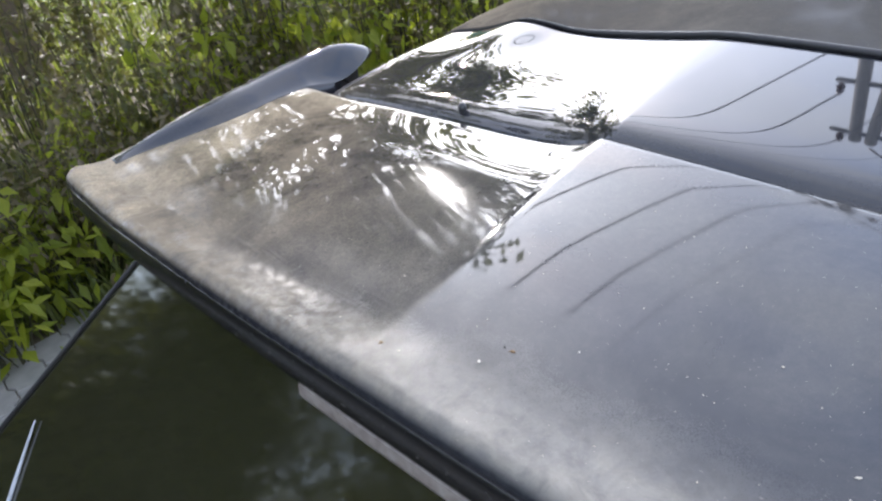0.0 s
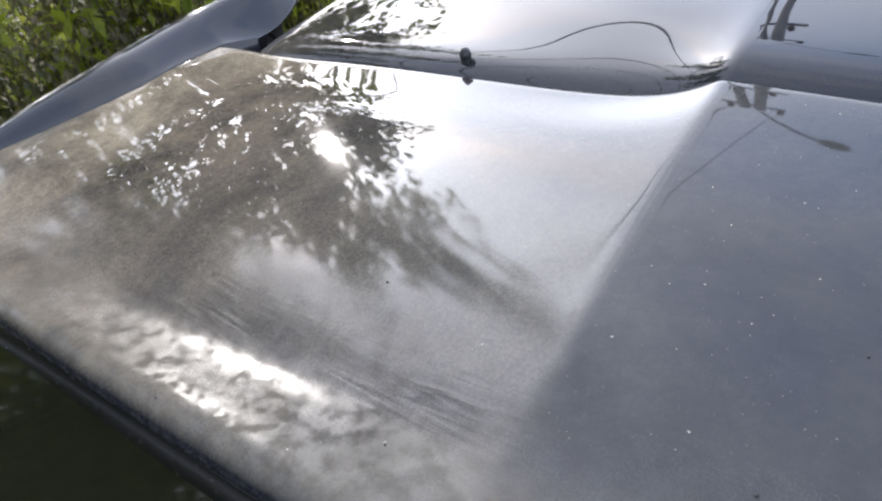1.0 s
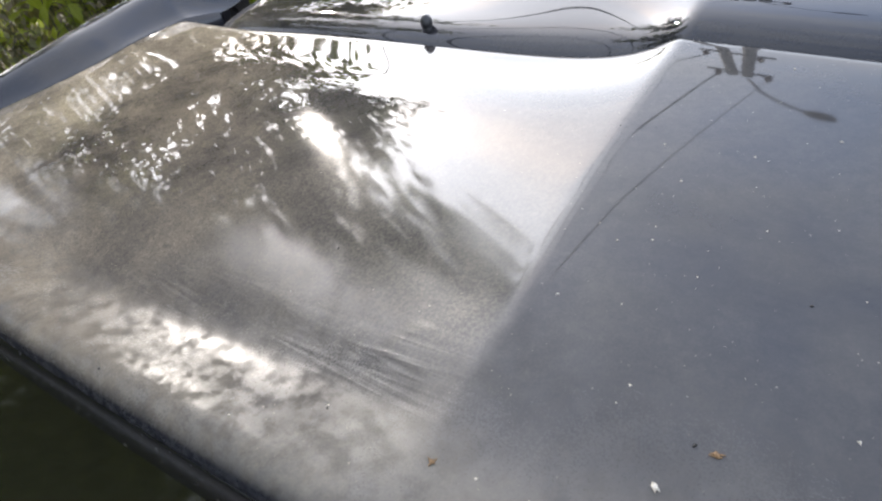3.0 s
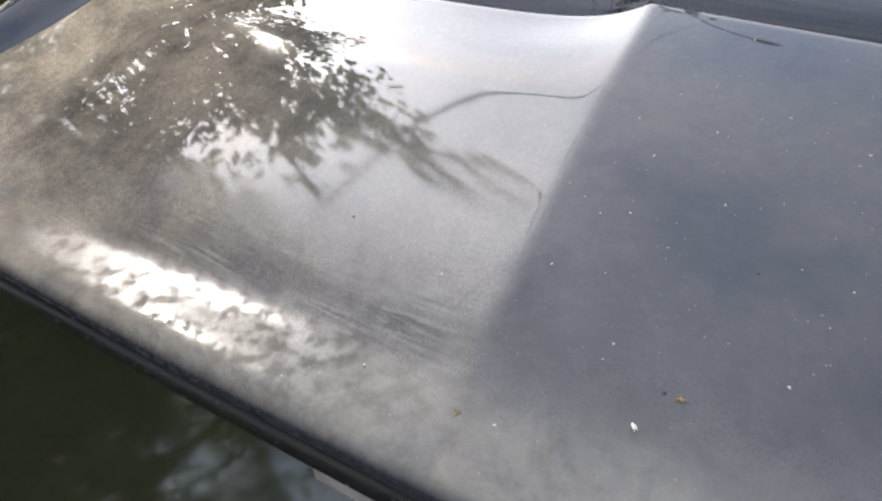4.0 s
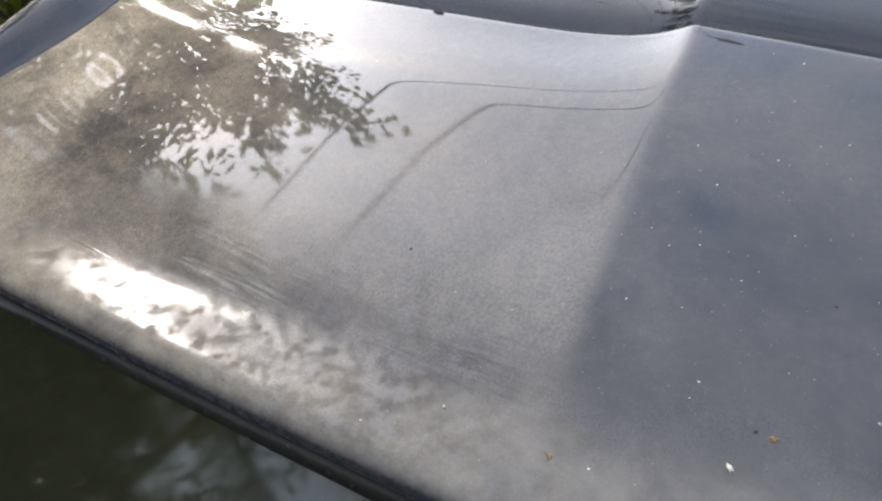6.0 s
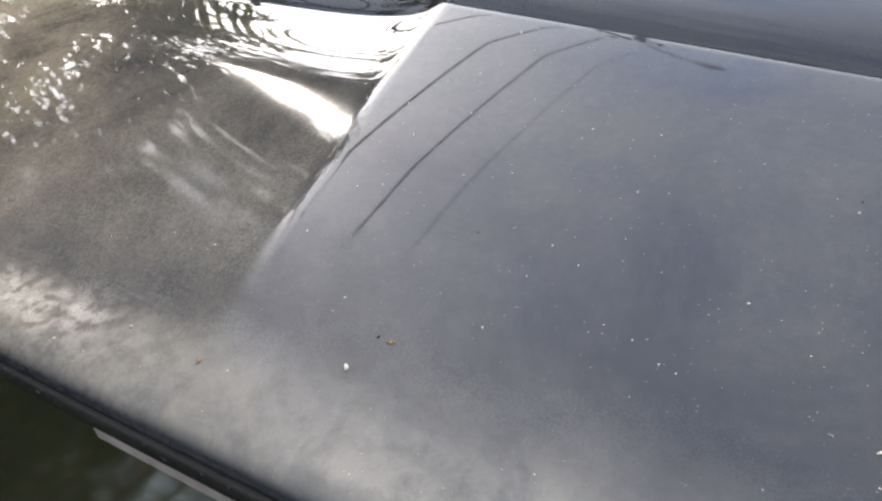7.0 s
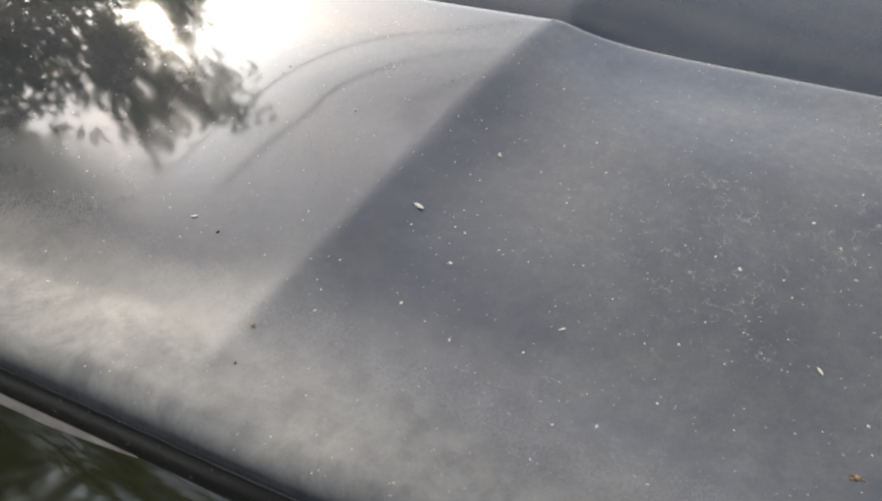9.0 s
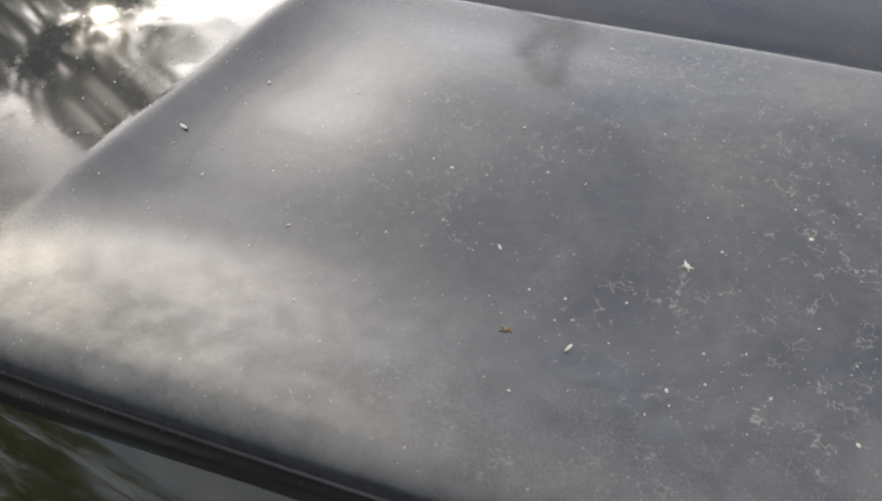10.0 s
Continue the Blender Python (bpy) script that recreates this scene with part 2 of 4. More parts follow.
def leaf_material(name, low, high, through=0.45):
    m = Nodes(name)
    col = m.mix(m.island(), low, high)
    col = m.mix(m.math("MULTIPLY", m.noise(9, 3), 0.6), col, tuple(0.6 * c for c in low))
    m.to("Base Color", col)
    m.set(Roughness=0.55)
    tr = m.n.new("ShaderNodeBsdfTranslucent")
    m.l.new(m.mix(0.35, col, (0.30, 0.36, 0.03)), tr.inputs["Color"])
    mx = m.n.new("ShaderNodeMixShader")
    mx.inputs[0].default_value = through
    out = m.n["Material Output"]
    m.l.new(m.bsdf.outputs[0], mx.inputs[1])
    m.l.new(tr.outputs[0], mx.inputs[2])
    m.l.new(mx.outputs[0], out.inputs[0])
    return m.mat


paint = paint_material("black_paint")
PAINT = paint.mat
END_PAINT = paint_material("smooth_black_paint", 0.03, 0.0, 0.1, 0.5, 0.035, 1.0).mat
ROOF_PAINT = paint_material("dusty_black_paint", 1.0, 0.10, 2.2, 4.0, 0.03, 0.7).mat
CLEAN_PAINT = paint_material("clean_black_paint", 0.14, 0.0, 0.2).mat
PANEL_PAINT = paint_material("dusted_black_paint", 0.32, 0.0, 0.3).mat
# near-black that stands for shade in the slot ahead of the spoiler's ends
SLOT_SHADE = plain("slot_shade", (0.012, 0.012, 0.014), 0.9, scale=60, Specular_IOR_Level=0.1)
RUBBER = plain("black_rubber", (0.018, 0.018, 0.02), 0.5, scale=60)
PLASTIC = plain("black_plastic", (0.02, 0.02, 0.022), 0.35, scale=80)
glass_nodes = Nodes("tinted_glass")
glass_nodes.to("Base Color", glass_nodes.mix(glass_nodes.noise(6, 4), (0.012, 0.0125, 0.0065), (0.021, 0.021, 0.012)))
glass_nodes.set(Specular_IOR_Level=0.5)
glass_nodes.to("Roughness", glass_nodes.ramp(glass_nodes.noise(30, 4), (0.3, 0.04), (0.7, 0.08)))
GLASS = glass_nodes.mat
TRIM = plain("black_trim", (0.012, 0.012, 0.013), 0.22, scale=70)
LENS = plain("dirty_lens", (0.27, 0.245, 0.22), 0.45, second=(0.13, 0.10, 0.09), scale=120)
CHROME = plain("pale_trim", (0.48, 0.50, 0.53), 0.3, 0.0, scale=50)
TYRE = plain("tyre_rubber", (0.025, 0.025, 0.025), 0.8, scale=40, bump=0.002)
RIM = plain("wheel_alloy", (0.35, 0.36, 0.37), 0.35, 0.9, scale=20)
BARK = plain("bark", (0.17, 0.13, 0.095), 0.85, second=(0.07, 0.055, 0.04), scale=18, bump=0.01)
EARTH = plain("earth", (0.13, 0.105, 0.07), 0.95, second=(0.07, 0.06, 0.04), scale=5, bump=0.02)
CONCRETE = plain("weathered_concrete", (0.36, 0.345, 0.32), 0.85, second=(0.24, 0.23, 0.215), scale=14, bump=0.003)
WIRE = plain("wire_black", (0.02, 0.02, 0.02), 0.6, scale=20)
CERAMIC = plain("brown_ceramic", (0.12, 0.06, 0.035), 0.25, scale=20)
GREY_METAL = plain("grey_metal", (0.28, 0.29, 0.30), 0.45, 0.7, scale=25)
FENCE_GREEN = plain("green_fence_paint", (0.045, 0.20, 0.13), 0.5, second=(0.035, 0.14, 0.10), scale=6)
HUSK = plain("pale_husk", (0.62, 0.58, 0.50), 0.7, second=(0.40, 0.33, 0.24), scale=400)
BROWN_BIT = plain("brown_bit", (0.22, 0.13, 0.06), 0.8, scale=500)
DARK_BIT = plain("dark_bit", (0.02, 0.018, 0.015), 0.7, scale=500)
LEAF_TREE = leaf_material("tree_leaf", (0.095, 0.10, 0.03), (0.19, 0.185, 0.055), 0.55)
# weed leaf with sunlight put into its colour, brighter than the other leaves
LEAF_SUN = leaf_material("sunlit_leaf", (0.18, 0.24, 0.02), (0.40, 0.43, 0.045), 0.7)
# darker copy of the tree leaf, with shade put into the colour
LEAF_SHADE = leaf_material("shade_leaf", (0.055, 0.058, 0.02), (0.13, 0.125, 0.045), 0.5)
LEAF_DRY = leaf_material("withered_leaf", (0.075, 0.06, 0.03), (0.16, 0.12, 0.065), 0.35)
STEM = plain("weed_stem", (0.055, 0.055, 0.022), 0.8, second=(0.03, 0.028, 0.014), scale=30)
GRASS = leaf_material("grass_blade", (0.065, 0.098, 0.02), (0.17, 0.185, 0.045), 0.4)
STRAW = leaf_material("dry_stalk", (0.16, 0.115, 0.06), (0.30, 0.235, 0.14), 0.3)


# ---- mesh helpers ----
def mesh_object(name, verts, faces, material, smooth=True):
    me = bpy.data.meshes.new(name)
    me.from_pydata(verts, [], faces)
    me.update()
    if smooth:
        me.polygons.foreach_set("use_smooth", [True] * len(me.polygons))
    me.materials.append(material)
    return new(name, me)


def under(ob, parent, label=""):
    """Make ob a part of parent, staying where it is."""
    ob.parent = parent
    m, p = Matrix.Identity(4), parent
    while p is not None:
        m = p.matrix_parent_inverse @ p.matrix_basis @ m if p.parent else p.matrix_basis @ m
        p = p.parent
    m = m.inverted()
    ob.matrix_parent_inverse = m
    if label:
        ob["label"] = label
    return ob


def bm_object(name, bm, material, smooth=True):
    me = bpy.data.meshes.new(name)
    bm.to_mesh(me)
    bm.free()
    if smooth:
        me.polygons.foreach_set("use_smooth", [True] * len(me.polygons))
    me.materials.append(material)
    return new(name, me)


def part(name, bm, material, parent, label="", smooth=True):
    return under(bm_object(name, bm, material, smooth), parent, label)


def loft(name, rings, material, closed=True, caps=True, smooth=True):
    """A skin over rings of equally many points."""
    n = len(rings[0])
    verts = [tuple(p) for ring in rings for p in ring]
    faces = []
    for i in range(len(rings) - 1):
        for j in range(n if closed else n - 1):
            a, b = i * n + j, i * n + (j + 1) % n
            faces.append((a, b, b + n, a + n))
    if closed and caps:
        faces.append(tuple(reversed(range(n))))
        faces.append(tuple(range((len(rings) - 1) * n, len(rings) * n)))
    return mesh_object(name, verts, faces, material, smooth)


def tube(name, points, radii, material, sides=8):
    """A round rod along points."""
    pts = [Vector(p) for p in points]
    if isinstance(radii, (int, float)):
        radii = [radii] * len(pts)
    rings = []
    for i, p in enumerate(pts):
        way = (pts[min(i + 1, len(pts) - 1)] - pts[max(i - 1, 0)]).normalized()
        ref = Vector((0, 0, 1)) if abs(way.z) < 0.9 else Vector((1, 0, 0))
        u = way.cross(ref).normalized()
        v = u.cross(way)
        rings.append([p + (u * math.cos(a) + v * math.sin(a)) * radii[i] for a in (2 * math.pi * k / sides for k in range(sides))])
    return loft(name, rings, material)


def box_bm(size, centre, bevel=0.0, turn=None, segments=2):
    bm = bmesh.new()
    bmesh.ops.create_cube(bm, size=1)
    bmesh.ops.scale(bm, vec=size, verts=bm.verts)
    if bevel:
        bmesh.ops.bevel(bm, geom=bm.edges[:], offset=bevel, segments=segments, affect="EDGES")
    m = Matrix.Translation(centre)
    if turn is not None:
        m = m @ turn
    bmesh.ops.transform(bm, matrix=m, verts=bm.verts)
    return bm


def sstep(a, b, v):
    t = min(1.0, max(0.0, (v - a) / (b - a)))
    return t * t * (3 - 2 * t)


# ---- the car's upper rear: its lines ----
def edge_y(x):
    return -0.088 + 0.092 * x + 0.075 * x * x


def seam_y(x):
    return 0.192 - 0.060 * x * x + 0.016 * x + 0.02 * max(0.0, x - 0.1) + 0.0028 * sstep(-0.12, 0.10, x) + 0.003 * sstep(0.17, 0.27, x)


def crease_left(y):
    return -0.141 - 0.12 * (y + 0.05)


def crease_right(y):
    return 0.1475 + 0.06 * max(0.0, y) + 0.35 * max(0.0, y) ** 2


def fall(d, depth=0.010, run=0.020):
    """How far the side field lies below the middle field, d metres outside the crease."""
    d = 0.5 * (d + math.sqrt(d * d + 0.005 ** 2)) - 0.0025
    if d <= 0:
        return 0.0
    return -depth * (1 - math.exp(-d / run)) + 0.30 * depth * sstep(0.05, 0.30, d)


def base_top(x, y):
    """The spoiler's top without the drop outside the creases."""
    e = y - edge_y(x)
    z = 1.4465 + 0.085 * (y + 0.02) - 0.20 * max(0.0, y - 0.06) ** 2 - 0.65 * max(0.0, y - 0.155) ** 2
    z -= 0.045 * x * x
    # the middle field is slightly hollow
    xm = min(max(x, crease_left(y)), crease_right(y))
    hollow = -0.038 * (xm + 0.08) + 0.18 * max(0.0, xm) ** 2 - 0.0038 * sstep(0.05, 0.165, xm) * (1 - sstep(0.09, 0.16, y))
    right = sstep(0.09, 0.21, x)
    z += hollow * sstep(0.012 - 0.010 * right, 0.075 + 0.030 * right, e) - 0.0005
    mid = sstep(-0.12, -0.02, x) * (1 - right)
    return z + (0.0078 - 0.0070 * right) * (1 - sstep(0.002, 0.066 - 0.016 * mid, e))


def spoiler_top(x, y):
    e = y - edge_y(x)
    fade, fade_right = sstep(0.010, 0.056, e), sstep(0.004, 0.086, e)
    near = sstep(0.10, 0.185, y)
    depth, run = 0.0085 + 0.0080 * near, 0.055 - 0.031 * near
    curl = 0.008 * sstep(0.47, 0.61, abs(x)) + 0.005 * sstep(0.60, 0.64, abs(x))
    z = base_top(x, y) + curl + fade * fall(crease_left(y) - x, depth, run)
    lift = 0.007 * sstep(0.17, 0.28, x) * (1 - sstep(0.30, 0.46, x)) * sstep(0.0, 0.10, y) * (1 - sstep(0.11, 0.18, y))
    return z + fade_right * (fall(x - crease_right(y), 0.0105, 0.038 - 0.011 * near) + lift)


def panel_top(x, y):
    ys = seam_y(x)
    d = max(0.0, y - ys)
    soft = sstep(0.0, 0.12, d)
    depth, run = 0.0165 - 0.0085 * soft, 0.024 + 0.060 * soft
    z = base_top(x, ys) + fall(crease_left(y) - x, depth, run) + fall(x - crease_right(y), depth - 0.005, run)
    z += -0.0075 + 0.0125 * (1 - math.exp(-d / (0.009 + 0.013 * sstep(0.0, 0.2, x)))) + 0.05 * d - 0.03 * d * d
    z -= 0.10 * d * x * x
    z += 0.013 * math.exp(-((x + 0.415) / 0.05) ** 2) * sstep(0.07, 0.17, d)
    z += 0.013 * math.exp(-((x - 0.435) / 0.05) ** 2) * sstep(0.07, 0.17, d)
    z -= 0.05 * sstep(0.50, 0.62, abs(x)) ** 2
    return z


def gasket_y(x):
    return 0.385 - 0.12 * x * x


def grid_part(name, xs, ys_of, top, material, thickness=0.004):
    """A sheet over xs and the rows ys_of(x), with an underside."""
    verts, faces = [], []
    n = len(ys_of(0.0))
    for x in xs:
        for y in ys_of(x):
            verts.append((x, y, top(x, y)))
    for i in range(len(xs) - 1):
        for j in range(n - 1):
            a = i * n + j
            faces.append((a, a + n, a + n + 1, a + 1))
    k = len(verts)
    verts += [(x, y, z - thickness) for x, y, z in verts]
    faces += [tuple(v + k for v in reversed(f)) for f in faces]
    rim = [i * n for i in range(len(xs))] + [(len(xs) - 1) * n + j for j in range(1, n)]
    rim += [i * n + n - 1 for i in range(len(xs) - 2, -1, -1)] + [j for j in range(n - 2, 0, -1)]
    for a, b in zip(rim, rim[1:] + rim[:1]):
        faces.append((b, a, a + k, b + k))
    return mesh_object(name, verts, faces, material)


car = tagged(new("car"), "black hatchback with a dusty roof spoiler, parked on paving", "car")
car.matrix_basis = pose(0, 1.4, 0)


def build_spoiler():
    xs = list(np.linspace(-0.640, 0.640, 330))
    rings, trim = [], []
    r = 0.018
    for x in xs:
        e0, e1 = edge_y(x), seam_y(x)
        # the ends draw in a little so that the corners are round
        tip = sstep(0.0, 0.010, x + 0.640) * sstep(0.0, 0.010, 0.640 - x)
        e0 += 0.003 * (1 - tip) + 0.003 * (max(0.0, abs(x) - 0.615) / 0.025) ** 2
        ring = [(x, e1 - 0.002, spoiler_top(x, e1) - 0.022)]
        zs = spoiler_top(x, e1)
        for a in (0.0, 0.35, 0.7, 1.0):
            ang = a * math.pi / 2
            ring.append((x, e1 - 0.006 + 0.006 * math.cos(ang), zs - 0.006 + 0.006 * math.sin(ang)))
        for t in np.linspace(0, 1, 90)[1:]:
            y = (e1 - 0.006) * (1 - t) + (e0 + r) * t
            ring.append((x, y, spoiler_top(x, y)))
        zt = spoiler_top(x, e0 + r)
        for a in np.linspace(0, 1, 9)[1:]:
            ang = a * math.pi / 2
            ring.append((x, e0 + r - 0.011 * math.sin(ang), zt - 0.010 + 0.010 * math.cos(ang)))
        ring += [(x, e0 + 0.0082, zt - 0.0122), (x, e0 + 0.012, zt - 0.013), (x, e0 + 0.05, zt - 0.036), (x, e1 - 0.006, zt - 0.041)]
        trim.append([(x, e0 + 0.030, zt - 0.0145), (x, e0 + 0.0085, zt - 0.0128), (x, e0 + 0.0072, zt - 0.0145), (x, e0 + 0.0058, zt - 0.022),
                     (x, e0 + 0.0044, zt - 0.031), (x, e0 + 0.0052, zt - 0.0350), (x, e0 + 0.0085, zt - 0.0375), (x, e0 + 0.034, zt - 0.0385)])
        rings.append(ring)
    top = under(loft("spoiler", rings, PAINT), car, "glossy black spoiler dulled by dust and dried drips")
    under(loft("lip_face", trim, TRIM), top, "plain black face under the spoiler's lip")


build_spoiler()


def ridge_z(y):
    return 1.4425 + 0.152 * y - 0.33 * y * y - 0.028 * (max(0.0, y - 0.215) / 0.075) ** 2


def build_fin(side):
    """The rounded end piece outside the spoiler's field; side is -1 or 1."""
    rings = []
    for t in np.linspace(0, 1, 90):
        y = -0.058 + 0.333 * t
        ring = []
        for a in np.linspace(0, 1, 34):
            # the front is cut off aslant, from the ridge's nose back to the foot
            back = -0.058 + (0.253 + 0.080 * (1 - (1 - a) ** 2.2)) * t
            inner = -0.618 + 0.046 * sstep(-0.06, 0.10, back)
            crest = inner - 0.012 - 0.026 * sstep(-0.06, 0.12, back)
            px = inner + (crest - inner) * a
            foot = spoiler_top(px, min(back, seam_y(px))) - 0.25 * max(0.0, back - seam_y(px))
            ridge = ridge_z(back) + 0.30 * max(0.0, 0.632 + crest)
            bulge = 0.45 * sstep(0.0, 1.0, a) + 0.30 * math.sin(a * math.pi / 2) + 0.25 * a
            ring.append((px, back, foot + 0.0004 + max(0.0, ridge - foot) * bulge))
        crest = ring[-1][0]
        top = ring[-1][2]
        drop = 0.012 + 0.050 * sstep(0.0, 0.5, t)
        wide = 0.010 + 0.034 * sstep(0.0, 0.3, t)
        for a in np.linspace(0, 1, 16)[1:]:
            ang = a * math.pi / 2
            ring.append((crest - wide * math.sin(ang), y, top - drop * (1 - math.cos(ang))))
        ring.append((crest - wide * 0.95, y, top - drop - 0.02))
        ring.append((ring[0][0], ring[0][1], ring[0][2] - 0.03))
        if side > 0:
            ring = [(-px, py, pz) for px, py, pz in ring][::-1]
        rings.append(ring)
    end = under(loft("spoiler_end", rings, END_PAINT), car, "smooth glossy rounded black end of the spoiler")
    # added matt dark face that closes its front; its black is the slot's shade
    face = [(px + 0.0005 * -side, py + 0.0008, pz) for px, py, pz in rings[-1]]
    n = len(face)
    face += [(px, py - 0.0006, pz) for px, py, pz in face]
    sides = [(i, (i + 1) % n, (i + 1) % n + n, i + n) for i in range(n)]
    under(mesh_object("end_cap", face, [tuple(range(n)), tuple(reversed(range(n, 2 * n)))] + sides, SLOT_SHADE, False), end)
    return end


build_fin(-1)
build_fin(1)

# panel between spoiler and roof
grid_part_xs = list(np.linspace(-0.60, 0.61, 230))
under(grid_part("tailgate_panel", grid_part_xs, lambda x: [seam_y(x) + 0.0014 + (gasket_y(x) - 0.005 - seam_y(x) - 0.0014) * t for t in np.linspace(0, 1, 60) ** 1.4], panel_top, PANEL_PAINT, 0.012), car, "glossy black panel ahead of the spoiler")


def roof_top(x, y):
    g = gasket_y(x)
    d = y - g
    z = panel_top(x, g) + 0.004 * (1 - math.exp(-max(0, d) / 0.02)) + 0.035 * d - 0.028 * d * d
    z -= 0.02 * d * x * x
    return z


under(grid_part("roof", list(np.linspace(-0.60, 0.61, 120)), lambda x: [gasket_y(x) + 0.005 + (1.75 - gasket_y(x)) * t for t in np.linspace(0, 1, 70) ** 1.6], roof_top, ROOF_PAINT, 0.012), car, "dust-covered black roof skin")

# black seal in the gap ahead of the panel
xs = np.linspace(-0.425, 0.445, 90)
under(tube("roof_seal", [(x, gasket_y(x), panel_top(x, gasket_y(x)) + 0.001) for x in xs], [0.0036 * min(1.0, 0.3 + 6 * (x + 0.425)) for x in xs], RUBBER, 10), car, "black rubber seal")
# dark floor of the seam
xs = np.linspace(-0.59, 0.60, 120)
under(tube("seam_seal", [(x, seam_y(x) + 0.001, spoiler_top(x, seam_y(x)) - 0.022) for x in xs], 0.007, RUBBER, 8), car)

# washer nozzle on the seam
nx, ny = -0.340, 0.192
nz = panel_top(nx, ny)
bm = bmesh.new()
bmesh.ops.create_uvsphere(bm, u_segments=14, v_segments=8, radius=0.0042)
bmesh.ops.scale(bm, vec=(0.9, 1.0, 1.25), verts=bm.verts)
bmesh.ops.translate(bm, vec=(nx, ny, nz + 0.004), verts=bm.verts)
nozzle = part("washer_nozzle", bm, PLASTIC, car, "small black washer nozzle")
bm = bmesh.new()
bmesh.ops.create_cone(bm, cap_ends=True, segments=16, radius1=0.0036, radius2=0.003, depth=0.008)
bmesh.ops.translate(bm, vec=(nx, ny, nz + 0.000), verts=bm.verts)
part("nozzle_base", bm, PLASTIC, car)


# rear window
def window_z(y):
    return 1.372 + 0.895 * (min(y, -0.06) + 0.096) + 0.15 * max(0.0, y + 0.06)


def window_half(z):
    return 0.515 + 0.70 * (1.372 - z)


rows = []
for t in np.linspace(0, 1, 24):
    y = -0.015 - 0.405 * t
    z = window_z(y)
    h = window_half(z)
    rows.append([(h * s, y, z + 0.012 * (1 - s * s)) for s in np.linspace(-1, 1, 33)])
n = 33
verts = [p for r in rows for p in r]
faces = [(i * n + j, i * n + j + 1, (i + 1) * n + j + 1, (i + 1) * n + j) for i in range(len(rows) - 1) for j in range(n - 1)]
k = len(verts)
verts += [(x, y + 0.003, z - 0.004) for x, y, z in verts]
faces += [tuple(v + k for v in reversed(f)) for f in faces]
glass = under(mesh_object("rear_window", verts, faces, GLASS), car, "dark tinted rear window glass")
# seals along both sides of the window
for s in (-1, 1):
    pts = [r[0 if s < 0 else -1] for r in rows]
    under(tube("window_seal", [(x, y, z + 0.0015) for x, y, z in pts], 0.0024, RUBBER, 8), glass)
# bright bead low on the window's side
pts = [(-0.556 + 0.60 * (-0.246 - y) + 0.9 * (-0.246 - y) * (-0.42 - y), y, window_z(y) + 0.006) for y in np.linspace(-0.246, -0.42, 14)]
under(tube("trim_bead", pts, [0.0009 + 0.0014 * min(1.0, i / 4) for i in range(14)], CHROME, 8), glass, "bright trim bead")

# high brake light under the spoiler's edge
rings = []
for x in np.linspace(-0.192, 0.168, 24):
    y, z = edge_y(x) + 0.010, spoiler_top(x, edge_y(x) + 0.011) - 0.040
    rings.append([(x, y, z + 0.003), (x, y - 0.004, z), (x, y - 0.0055, z - 0.007), (x, y - 0.004, z - 0.013), (x, y + 0.012, z - 0.014), (x, y + 0.012, z + 0.003)])
under(loft("brake_light", rings, LENS, smooth=False), car, "dirty unlit high brake light")

# ---- the rest of the car, below the view ----
body_line = [(-0.50, 0.62), (-0.46, 0.80), (0.2, 0.85), (1.4, 0.87), (2.6, 0.86), (3.3, 0.78), (3.5, 0.62)]
rings = []
for y, h in body_line:
    top = 0.98 if y < 2.2 else 0.98 - 0.10 * (y - 2.2)
    rings.append([(-h, y, 0.30), (-h - 0.02, y, 0.55), (-h, y, 0.80), (-h + 0.05, y, top), (h - 0.05, y, top), (h, y, 0.80), (h + 0.02, y, 0.55), (h, y, 0.30), (h - 0.1, y, 0.22), (-h + 0.1, y, 0.22)])
under(loft("lower_body", rings, CLEAN_PAINT, smooth=False), car)
# cabin sides and windscreen
for s in (-1, 1):
    verts, faces = [], []
    rows = [(-0.41, 1.08, 0.705), (-0.065, 1.395, 0.485), (0.12, 1.39, 0.57), (0.30, 1.395, 0.60), (0.9, 1.40, 0.61), (1.75, 1.38, 0.60), (2.45, 0.98, 0.66)]
    for y, z, h in rows:
        verts += [(s * h, y, z), (s * 0.80, y if y > -0.3 else -0.40, 0.95), (s * (h - 0.02), y, z - 0.01), (s * 0.77, y if y > -0.3 else -0.40, 0.94)]
    for i in range(len(rows) - 1):
        a = 4 * i
        faces += [(a, a + 1, a + 5, a + 4), (a + 2, a + 6, a + 7, a + 3), (a, a + 4, a + 6, a + 2)]
    under(mesh_object("side_window", verts, faces, GLASS, False), car)
verts = [(-0.60, 1.74, 1.41), (0.60, 1.74, 1.41), (0.70, 2.5, 0.96), (-0.70, 2.5, 0.96)]
verts += [(x, y - 0.01, z - 0.01) for x, y, z in verts]
under(mesh_object("windscreen", verts, [(0, 3, 2, 1), (4, 5, 6, 7), (0, 1, 5, 4), (1, 2, 6, 5), (2, 3, 7, 6), (3, 0, 4, 7)], GLASS, False), car)
bm = box_bm((1.44, 0.05, 0.46), (0, -0.44, 0.84), 0.02)
under(bm_object("tailgate", bm, CLEAN_PAINT), car)
